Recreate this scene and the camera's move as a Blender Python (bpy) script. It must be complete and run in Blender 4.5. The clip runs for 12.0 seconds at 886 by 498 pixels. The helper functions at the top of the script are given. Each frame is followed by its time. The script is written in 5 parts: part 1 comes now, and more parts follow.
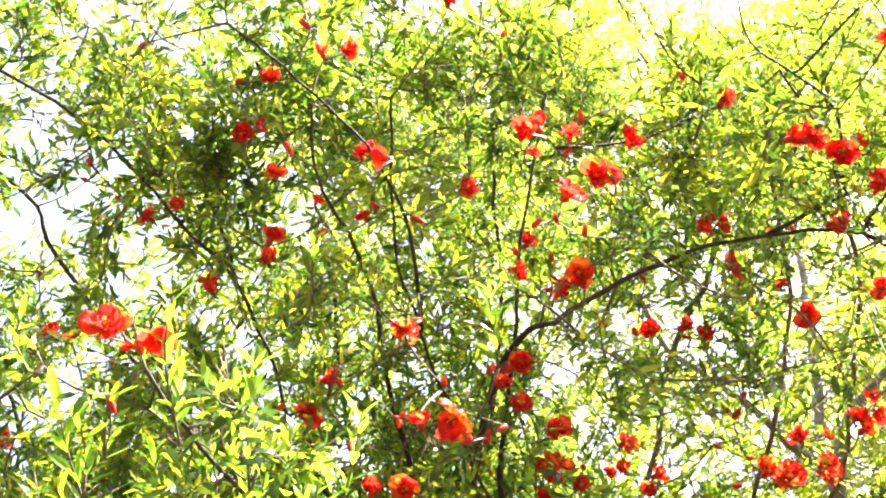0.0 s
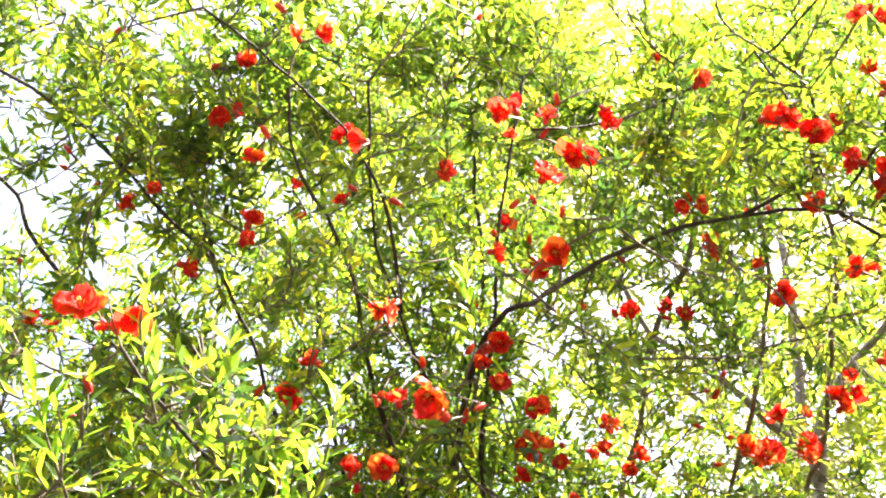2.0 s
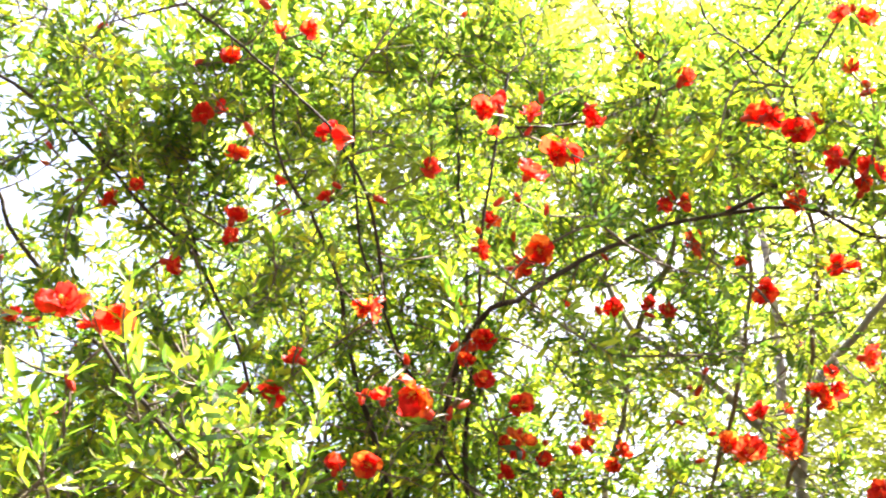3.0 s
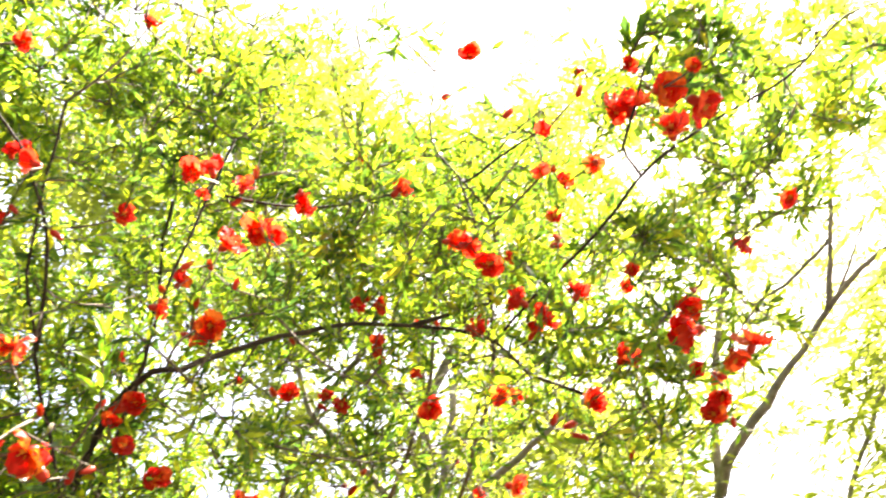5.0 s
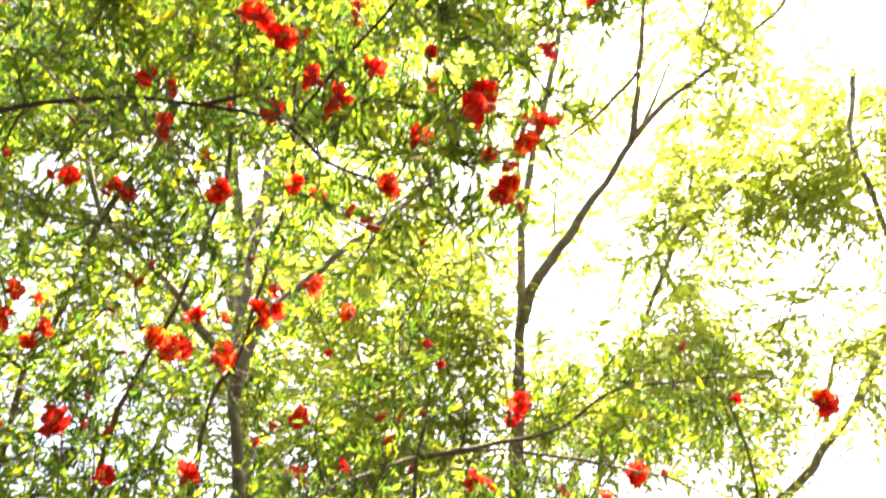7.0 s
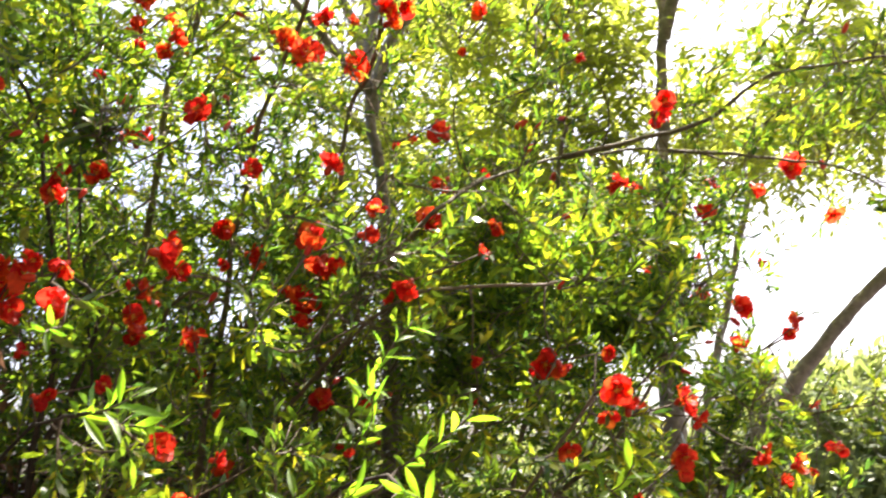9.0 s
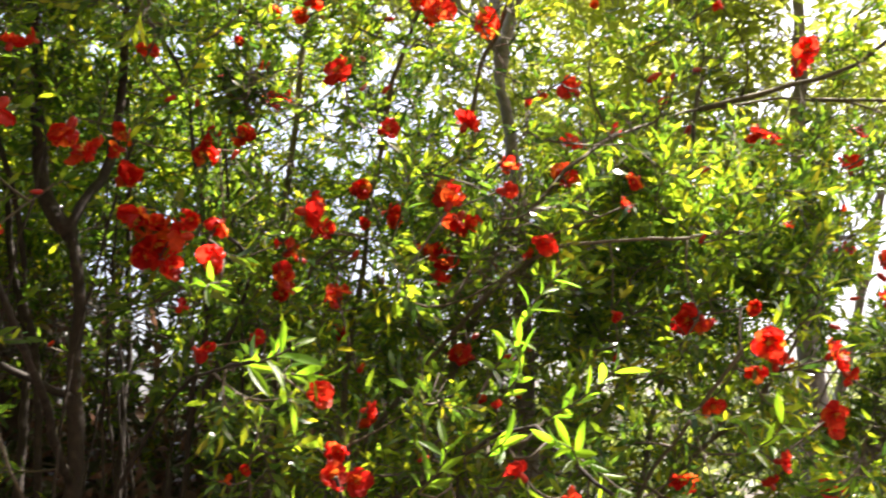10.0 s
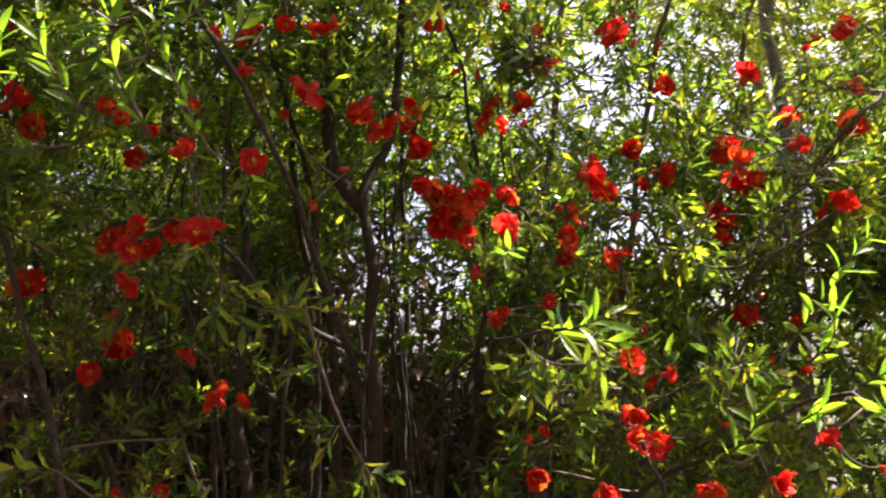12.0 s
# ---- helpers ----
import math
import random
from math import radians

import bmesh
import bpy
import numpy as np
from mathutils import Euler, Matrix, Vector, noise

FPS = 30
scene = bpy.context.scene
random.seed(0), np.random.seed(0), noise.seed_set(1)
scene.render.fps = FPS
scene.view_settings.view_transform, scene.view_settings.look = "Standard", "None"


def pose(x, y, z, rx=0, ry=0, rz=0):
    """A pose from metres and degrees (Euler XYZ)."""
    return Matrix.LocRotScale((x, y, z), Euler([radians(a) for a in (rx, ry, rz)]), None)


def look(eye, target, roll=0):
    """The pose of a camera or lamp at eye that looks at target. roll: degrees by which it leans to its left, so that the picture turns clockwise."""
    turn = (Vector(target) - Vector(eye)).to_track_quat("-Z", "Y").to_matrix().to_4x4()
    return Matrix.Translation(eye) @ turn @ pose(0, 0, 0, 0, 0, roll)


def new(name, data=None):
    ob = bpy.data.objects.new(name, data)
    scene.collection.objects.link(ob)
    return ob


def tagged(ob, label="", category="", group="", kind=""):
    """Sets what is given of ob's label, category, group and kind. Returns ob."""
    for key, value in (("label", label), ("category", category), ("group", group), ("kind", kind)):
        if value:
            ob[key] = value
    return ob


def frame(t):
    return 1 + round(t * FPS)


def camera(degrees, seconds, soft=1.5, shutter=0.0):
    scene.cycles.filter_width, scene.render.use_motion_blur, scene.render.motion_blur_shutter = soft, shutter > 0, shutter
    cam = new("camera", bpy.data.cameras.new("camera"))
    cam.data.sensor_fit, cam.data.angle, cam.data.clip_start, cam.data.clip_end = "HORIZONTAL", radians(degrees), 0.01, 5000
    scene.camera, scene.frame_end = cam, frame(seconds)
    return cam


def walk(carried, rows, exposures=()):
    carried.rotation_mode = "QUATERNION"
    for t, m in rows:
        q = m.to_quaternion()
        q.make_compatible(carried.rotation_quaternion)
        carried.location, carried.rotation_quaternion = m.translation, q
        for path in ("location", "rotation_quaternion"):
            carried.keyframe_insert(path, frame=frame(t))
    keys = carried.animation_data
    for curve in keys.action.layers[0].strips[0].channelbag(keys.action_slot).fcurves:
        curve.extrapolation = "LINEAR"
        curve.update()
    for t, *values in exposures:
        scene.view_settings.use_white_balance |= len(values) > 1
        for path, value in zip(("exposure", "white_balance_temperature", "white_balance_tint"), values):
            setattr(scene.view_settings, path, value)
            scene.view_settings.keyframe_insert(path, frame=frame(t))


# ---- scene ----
cam = camera(49.6, 12.0, soft=1.95, shutter=0.4)
PATH = [
    (0, (0.047, 0.109, 1.504), (-0.011, 1.809, 2.556), 1.1),
    (0.5, (0.043, 0.099, 1.49), (-0.006, 1.806, 2.53), 1.0),
    (1, (0.048, 0.092, 1.489), (0.002, 1.804, 2.522), 0.8),
    (1.5, (0.054, 0.104, 1.49), (0.023, 1.813, 2.528), 0.4),
    (2, (0.067, 0.109, 1.484), (0.031, 1.818, 2.521), 0.1),
    (2.5, (0.064, 0.111, 1.484), (0.021, 1.823, 2.517), -0.3),
    (2.7, (0.06, 0.108, 1.485), (0.024, 1.822, 2.515), -0.4),
    (4.3, (0.138, 0.106, 1.503), (0.478, 1.767, 2.565), 2.0),
    (4.5, (0.143, 0.101, 1.508), (0.535, 1.731, 2.598), 2.4),
    (5, (0.15, 0.076, 1.529), (0.661, 1.631, 2.678), 3.0),
    (5.5, (0.173, 0.07, 1.547), (0.799, 1.566, 2.718), 1.8),
    (6, (0.244, 0.097, 1.504), (0.998, 1.552, 2.649), -0.8),
    (6.5, (0.275, 0.116, 1.464), (1.133, 1.589, 2.51), -1.4),
    (6.7, (0.274, 0.133, 1.446), (1.153, 1.631, 2.437), -1.3),
    (8.3, (0.313, 0.236, 1.301), (1.121, 1.956, 1.924), -1.1),
    (8.5, (0.321, 0.246, 1.293), (1.11, 1.993, 1.864), -1.1),
    (9, (0.325, 0.273, 1.275), (1.02, 2.085, 1.755), -1.0),
    (9.5, (0.317, 0.291, 1.263), (0.908, 2.15, 1.702), -0.3),
    (10, (0.289, 0.282, 1.26), (0.754, 2.184, 1.669), -0.2),
    (10.5, (0.261, 0.29, 1.261), (0.594, 2.225, 1.641), -0.1),
    (11, (0.233, 0.288, 1.266), (0.448, 2.242, 1.637), 0.1),
    (11.5, (0.212, 0.287, 1.271), (0.294, 2.255, 1.619), -0.1),
    (12, (0.191, 0.281, 1.274), (0.192, 2.256, 1.588), 0.6),
]
walk(cam, [(t, look(eye, target, roll)) for t, eye, target, roll in PATH],
     exposures=[(0, 3.28, 6600, 18), (2.7, 3.28, 6600, 18), (4.5, 3.23, 7000, 13), (5.5, 3.3, 7100, 13), (6.5, 3.05, 7100, 13), (8.5, 2.68, 6600, 17), (9.5, 2.58, 6700, 15), (10.5, 2.46, 6800, 18), (12, 2.36, 6700, 25)])

# ---- world and sun ----
SUN_WAY = Vector((0.45, 0.21, 0.87)).normalized()      # towards the sun: high, to the right of the shrubs and a little behind them
world = bpy.data.worlds.new("sky")
scene.world = world
world.use_nodes = True
wn = world.node_tree
sky = wn.nodes.new("ShaderNodeTexSky")
sky.sky_type = "NISHITA"
sky.sun_disc = False
sky.sun_elevation = math.asin(SUN_WAY.z)
sky.sun_rotation = math.atan2(SUN_WAY.x, SUN_WAY.y)
sky.air_density, sky.dust_density, sky.ozone_density = 0.75, 6.0, 0.6
wn.links.new(sky.outputs[0], wn.nodes["Background"].inputs["Color"])
wn.nodes["Background"].inputs["Strength"].default_value = 0.10
sun_data = bpy.data.lights.new("sun", "SUN")
sun_data.energy, sun_data.angle, sun_data.color = 5.0, radians(0.55), (1.0, 0.95, 0.86)
sun = new("sun", sun_data)
sun.matrix_world = look(SUN_WAY * 20, (0, 0, 0))


# ---- materials ----
def material(name):
    m = bpy.data.materials.new(name)
    m.use_nodes = True
    return m, m.node_tree.nodes, m.node_tree.links, m.node_tree.nodes["Principled BSDF"]


def ramp(nodes, links, source, stops):
    r = nodes.new("ShaderNodeValToRGB")
    while len(r.color_ramp.elements) < len(stops):
        r.color_ramp.elements.new(0.5)
    for e, (p, c) in zip(r.color_ramp.elements, stops):
        e.position, e.color = p, (*c, 1)
    links.new(source, r.inputs[0])
    return r.outputs[0]


def noise_tex(nodes, links, scale, detail=4.0, rough=0.6):
    co = nodes.new("ShaderNodeTexCoord")
    n = nodes.new("ShaderNodeTexNoise")
    n.inputs["Scale"].default_value, n.inputs["Detail"].default_value, n.inputs["Roughness"].default_value = scale, detail, rough
    links.new(co.outputs["Object"], n.inputs["Vector"])
    return n.outputs["Fac"]


def mixed(nodes, links, a, b, fac, mode="MIX"):
    m = nodes.new("ShaderNodeMix")
    m.data_type, m.blend_type = "RGBA", mode
    m.inputs[0].default_value = fac
    for socket, value in ((m.inputs[6], a), (m.inputs[7], b)):
        if isinstance(value, tuple):
            socket.default_value = (*value, 1)
        else:
            links.new(value, socket)
    return m.outputs[2]


def bumped(nodes, links, bsdf, height, strength, distance):
    b = nodes.new("ShaderNodeBump")
    b.inputs["Strength"].default_value, b.inputs["Distance"].default_value = strength, distance
    links.new(height, b.inputs["Height"])
    links.new(b.outputs[0], bsdf.inputs["Normal"])


def leafy(name, stops, through_stops, share, rough, per_object=False, scale=60):
    """A thin leaf or petal: a glossy face that also lets light through."""
    m, nodes, links, bsdf = material(name)
    if per_object:
        rnd = nodes.new("ShaderNodeObjectInfo").outputs["Random"]
    else:
        rnd = nodes.new("ShaderNodeNewGeometry").outputs["Random Per Island"]
    n = noise_tex(nodes, links, scale, 3)
    shade = ramp(nodes, links, n, [(0.3, (0.72, 0.72, 0.72)), (0.7, (1.15, 1.15, 1.15))])
    # clump-sized light and dark tones in the colour, in place of self-shadow
    clump = noise_tex(nodes, links, 5.0, 2)
    tone = nodes.new("ShaderNodeMath")
    tone.operation, tone.use_clamp = "MULTIPLY_ADD", True
    links.new(clump, tone.inputs[0])
    tone.inputs[1].default_value = 0.0 if per_object else 1.3
    shift = nodes.new("ShaderNodeMath")
    shift.operation = "SUBTRACT"
    links.new(rnd, shift.inputs[0])
    shift.inputs[1].default_value = 0.0 if per_object else 0.65
    links.new(shift.outputs[0], tone.inputs[2])
    rnd = tone.outputs[0]
    face = mixed(nodes, links, ramp(nodes, links, rnd, stops), shade, 1.0, "MULTIPLY")
    back = mixed(nodes, links, ramp(nodes, links, rnd, through_stops), shade, 0.7, "MULTIPLY")
    links.new(face, bsdf.inputs["Base Color"])
    bsdf.inputs["Roughness"].default_value = rough
    bumped(nodes, links, bsdf, n, 0.25, 0.002)
    tr = nodes.new("ShaderNodeBsdfTranslucent")
    links.new(back, tr.inputs["Color"])
    mix = nodes.new("ShaderNodeMixShader")
    mix.inputs[0].default_value = share
    links.new(bsdf.outputs[0], mix.inputs[1])
    links.new(tr.outputs[0], mix.inputs[2])
    links.new(mix.outputs[0], nodes["Material Output"].inputs["Surface"])
    return m


def rough_stuff(name, stops, scale, rough, bump, distance, big=None):
    m, nodes, links, bsdf = material(name)
    n = noise_tex(nodes, links, scale, 6)
    col = ramp(nodes, links, n, stops)
    if big:
        n2 = noise_tex(nodes, links, big, 3)
        col = mixed(nodes, links, col, ramp(nodes, links, n2, [(0.35, (0.6, 0.6, 0.6)), (0.7, (1.1, 1.1, 1.05))]), 0.8, "MULTIPLY")
    links.new(col, bsdf.inputs["Base Color"])
    bsdf.inputs["Roughness"].default_value = rough
    bumped(nodes, links, bsdf, n, bump, distance)
    return m


GREEN = [(0.0, (0.031, 0.066, 0.026)), (0.5, (0.046, 0.096, 0.030)), (0.85, (0.075, 0.140, 0.032)), (1.0, (0.15, 0.15, 0.04))]
GREEN_THROUGH = [(0.0, (0.065, 0.15, 0.020)), (0.3, (0.18, 0.34, 0.024)), (0.65, (0.37, 0.56, 0.026)), (0.95, (0.63, 0.73, 0.026)), (1.0, (0.70, 0.66, 0.03))]
leaf_mat = leafy("leaf", GREEN, GREEN_THROUGH, 0.5, 0.15)
fresh_mat = leafy("fresh_leaf", [(0.0, (0.09, 0.19, 0.025)), (1.0, (0.16, 0.26, 0.035))],
                  [(0.0, (0.24, 0.56, 0.025)), (1.0, (0.47, 0.76, 0.03))], 0.62, 0.32, per_object=True)
frond_mat = leafy("frond", [(0.0, (0.10, 0.17, 0.04)), (1.0, (0.17, 0.23, 0.06))],
                  [(0.0, (0.36, 0.45, 0.045)), (1.0, (0.54, 0.60, 0.07))], 0.6, 0.5)
far_mat = leafy("far_leaf", [(0.0, (0.09, 0.14, 0.06)), (1.0, (0.17, 0.21, 0.09))],
                [(0.0, (0.22, 0.30, 0.07)), (1.0, (0.38, 0.44, 0.11))], 0.42, 0.55)
# leaf colours darkened and browned to stand in for the shaded interior
shade_leaf_mat = leafy("shade_leaf", [(0.0, (0.030, 0.055, 0.024)), (0.42, (0.055, 0.070, 0.028)), (0.55, (0.085, 0.050, 0.032)), (1.0, (0.20, 0.105, 0.07))],
                  [(0.0, (0.08, 0.14, 0.03)), (0.45, (0.14, 0.16, 0.04)), (0.6, (0.16, 0.09, 0.045)), (1.0, (0.32, 0.17, 0.10))], 0.3, 0.3)
# orange end of both ramps stands in for sunlit petals
petal_mat = leafy("petal", [(0.0, (0.50, 0.010, 0.009)), (0.7, (0.62, 0.018, 0.011)), (1.0, (0.75, 0.06, 0.015))],
                  [(0.0, (0.76, 0.018, 0.014)), (0.5, (0.86, 0.045, 0.020)), (0.8, (0.91, 0.11, 0.025)), (1.0, (0.94, 0.27, 0.03))], 0.6, 0.55, per_object=True, scale=90)
calyx_mat = leafy("calyx", [(0.0, (0.52, 0.015, 0.008)), (1.0, (0.68, 0.05, 0.012))],
                  [(0.0, (0.6, 0.02, 0.008)), (1.0, (0.8, 0.1, 0.015))], 0.15, 0.28, per_object=True)
stamen_mat = rough_stuff("stamen", [(0.3, (0.75, 0.32, 0.03)), (0.7, (0.85, 0.5, 0.06))], 200, 0.6, 0.2, 0.001)
bark_mat = rough_stuff("bark", [(0.3, (0.022, 0.016, 0.012)), (0.55, (0.045, 0.034, 0.026)), (0.75, (0.10, 0.075, 0.058))], 55, 0.85, 0.6, 0.006, big=6)
twig_mat = rough_stuff("twig", [(0.3, (0.06, 0.048, 0.032)), (0.7, (0.15, 0.115, 0.075))], 90, 0.75, 0.3, 0.002)
# lighter copy of the bark, stands in for sun and glare on the stems
lit_bark = rough_stuff("lit_bark", [(0.3, (0.09, 0.075, 0.045)), (0.55, (0.16, 0.13, 0.08)), (0.75, (0.26, 0.21, 0.14))], 60, 0.8, 0.5, 0.005, big=6)
grey_bark = rough_stuff("grey_bark", [(0.3, (0.17, 0.15, 0.135)), (0.6, (0.29, 0.265, 0.24)), (0.8, (0.40, 0.37, 0.34))], 40, 0.85, 0.5, 0.006, big=5)
soil_mat = rough_stuff("soil", [(0.25, (0.022, 0.017, 0.012)), (0.5, (0.045, 0.034, 0.024)), (0.75, (0.085, 0.064, 0.045))], 9, 0.95, 0.8, 0.03, big=0.6)
plaster_mat = rough_stuff("plaster", [(0.3, (0.07, 0.048, 0.038)), (0.5, (0.12, 0.08, 0.06)), (0.75, (0.22, 0.14, 0.10))], 14, 0.9, 0.4, 0.004, big=1.2)
dull_mat = rough_stuff("dull_plaster", [(0.3, (0.09, 0.07, 0.055)), (0.7, (0.13, 0.105, 0.085))], 25, 0.9, 0.3, 0.004, big=1.0)
cable_mat = rough_stuff("cable_rubber", [(0.3, (0.02, 0.02, 0.022)), (0.7, (0.04, 0.04, 0.042))], 80, 0.6, 0.1, 0.001)


# ---- mesh helpers ----
def mesh_from(name, verts, faces, mat, smooth=True):
    me = bpy.data.meshes.new(name)
    me.from_pydata([tuple(v) for v in verts], [], faces)
    me.polygons.foreach_set("use_smooth", [smooth] * len(me.polygons))
    me.materials.append(mat)
    me.update()
    return me


def part(name, me, parent, label="", at=None, kind=""):
    ob = new(name, me)
    if parent is not None:
        ob.parent = parent
        ob.matrix_parent_inverse = WORLD_OF[parent.name].inverted() if parent.name in WORLD_OF else Matrix()
    if at is not None:
        ob.matrix_basis = at
    return tagged(ob, label=label, kind=kind)


WORLD_OF = {}


def thing(name, place, label, category, group=""):
    ob = new(name)
    ob.location = place
    ob.empty_display_size = 0.1
    WORLD_OF[ob.name] = Matrix.Translation(place)
    return tagged(ob, label=label, category=category, group=group)


def glide(points, step=0.03):
    """A smooth line through the points, sampled about every step metres."""
    p = [np.array(q, float) for q in points]
    p = [2 * p[0] - p[1], *p, 2 * p[-1] - p[-2]]
    out = []
    for a, b, c, d in zip(p, p[1:], p[2:], p[3:]):
        n = max(2, int(np.linalg.norm(c - b) / step))
        for i in range(n):
            t = i / n
            out.append(0.5 * (2 * b + (c - a) * t + (2 * a - 5 * b + 4 * c - d) * t * t + (3 * b - a - 3 * c + d) * t ** 3))
    out.append(p[-2])
    return np.array(out)


def tube(pts, radii, sides, verts, faces):
    """Adds a tube along pts to verts and faces."""
    pts = np.asarray(pts)
    way = np.gradient(pts, axis=0) if len(pts) > 2 else np.repeat(pts[1:] - pts[:1], 2, axis=0)
    way /= np.linalg.norm(way, axis=1)[:, None] + 1e-9
    ref = np.array((0.31, 0.87, 0.38)) if abs(way[0] @ np.array((0.31, 0.87, 0.38))) < 0.9 else np.array((1.0, 0, 0))
    a = np.cross(way, ref)
    a /= np.linalg.norm(a, axis=1)[:, None] + 1e-9
    b = np.cross(way, a)
    k = len(verts)
    for i in range(len(pts)):
        for j in range(sides):
            w = 2 * math.pi * j / sides
            verts.append(pts[i] + radii[i] * (math.cos(w) * a[i] + math.sin(w) * b[i]))
    for i in range(len(pts) - 1):
        for j in range(sides):
            q = (j + 1) % sides
            faces.append((k + i * sides + j, k + i * sides + q, k + (i + 1) * sides + q, k + (i + 1) * sides + j))
    faces.append(tuple(k + j for j in reversed(range(sides))))
    e = k + (len(pts) - 1) * sides
    faces.append(tuple(e + j for j in range(sides)))


LEAF_V = np.array([(0, 0, 0), (.30, .40, .09), (.30, -.40, .09), (.66, .38, .07), (.66, -.38, .07), (1, 0, -.02)])
LEAF_F = [(0, 2, 1), (1, 2, 4, 3), (3, 4, 5)]


def leaf_cloud(name, base, way, up, length, width, curl, mat):
    """Many leaves as one mesh: each has a folded midrib, a bend and a point."""
    n = len(base)
    way = way / np.linalg.norm(way, axis=1)[:, None]
    side = np.cross(up, way)
    side /= np.linalg.norm(side, axis=1)[:, None] + 1e-9
    nor = np.cross(way, side)
    x, y, z = LEAF_V[:, 0], LEAF_V[:, 1], LEAF_V[:, 2]
    L, W = length[:, None, None], width[:, None, None]
    V = (base[:, None, :] + L * x[None, :, None] * way[:, None, :] + W * y[None, :, None] * side[:, None, :]
         + (W * z[None, :, None] * 3 - L * curl[:, None, None] * (x * x)[None, :, None]) * nor[:, None, :])
    loops = np.concatenate([np.array(f) for f in LEAF_F])
    sizes = np.array([len(f) for f in LEAF_F])
    me = bpy.data.meshes.new(name)
    me.vertices.add(n * len(LEAF_V))
    me.vertices.foreach_set("co", V.reshape(-1).astype(np.float32))
    all_loops = (loops[None, :] + len(LEAF_V) * np.arange(n)[:, None]).reshape(-1)
    me.loops.add(len(all_loops))
    me.loops.foreach_set("vertex_index", all_loops.astype(np.int32))
    tot = np.tile(sizes, n)
    start = np.concatenate([[0], np.cumsum(tot)[:-1]])
    me.polygons.add(len(tot))
    me.polygons.foreach_set("loop_start", start.astype(np.int32))
    me.polygons.foreach_set("use_smooth", np.ones(len(tot), dtype=bool))
    me.materials.append(mat)
    me.update(calc_edges=True)
    me.validate()
    return me


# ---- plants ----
# camera standpoints: foliage is cleared as seen from these
HIGH_EYE = np.array((0.14, 0.12, 1.49))
LOW_EYE = np.array((0.26, 0.28, 1.275))
EYES = (np.array((0.08, 0.10, 1.50)), np.array((0.26, 0.11, 1.48)), LOW_EYE)
rng = np.random.default_rng(11)
SUN_NP = np.array(SUN_WAY)


class Plant:
    """A woody plant: limbs that are drawn singly, and twigs and leaves that grow out from them into the crown."""

    def __init__(self, ob, bark):
        self.ob, self.bark, self.nodes = ob, bark, []
        self.twig_v, self.twig_f, self.tips, self.heads = [], [], [], []

    def limb(self, name, points, r0, r1, sides=8, bare=0.0, bare_to=9.0, bare_from=1.2):
        pts = glide(points)
        k = np.linspace(0, 1, len(pts))
        wob = np.array([noise.noise(Vector(p) * 9) for p in pts])
        radii = (r1 + (r0 - r1) * (1 - k) ** 2.2) * (1 + 0.16 * wob)
        jig = np.array([[noise.noise(Vector(p) * 7 + Vector((d * 9.1, 0, 3))) for d in range(3)] for p in pts])
        kink = np.array([[noise.noise(Vector(p) * 23 + Vector((3, d * 5.7, 0))) for d in range(3)] for p in pts])
        pts = pts + jig * min(0.012, r0) + kink * min(0.004, 0.6 * r0)
        v, f = [], []
        tube(pts, radii, sides, v, f)
        part(name, mesh_from(name, v, f, self.bark), self.ob)
        self.nodes.extend(pts[2:])
        if bare:
            SHOWN.extend((p, r + 0.020, bare) for p, r in zip(pts, radii) if bare_from < p[2] < bare_to)

    def grow(self, goals, r=0.0026, reach=0.5, share=1.0):
        """Leads a thin twig from the nearest wood to each goal."""
        goals = np.asarray(goals)
        near = np.array([np.min(np.linalg.norm(np.array(self.nodes) - g, axis=1)) for g in goals])
        buf = np.zeros((len(self.nodes) + 8 * len(goals), 3))
        m = len(self.nodes)
        buf[:m] = self.nodes
        for g in goals[np.argsort(near)]:
            d = np.linalg.norm(buf[:m] - g, axis=1)
            i = int(np.argmin(d))
            if d[i] > reach:
                continue
            a = buf[i].copy()
            mid = (a + g) / 2 + rng.normal(0, 0.10, 3) * d[i] + np.array((0, 0, -0.06 * d[i]))
            t = np.linspace(0, 1, 5)[:, None]
            line = (1 - t) ** 2 * a + 2 * t * (1 - t) * mid + t * t * g
            rr = r * min(2.0, 0.8 + 2.2 * d[i])
            tube(line, np.linspace(rr, rr * 0.55, 5), 3, self.twig_v, self.twig_f)
            buf[m:m + 4] = line[1:]
            m += 4
            self.tips.append((line, d[i], share))
        self.nodes = list(buf[:m])

    def twig_v_add(self, a, b):
        """A hair-thin spur that carries leaves."""
        tube([a, b], [0.0011, 0.0007], 3, self.twig_v, self.twig_f)

    def twigs(self):
        part("twig_tangle", mesh_from("twig_tangle", self.twig_v, self.twig_f, self.bark if self.bark is grey_bark else twig_mat), self.ob, "thin brown leafy twigs", kind="stuff")


# wood kept in the camera's sight: points, radius
SHOWN = []


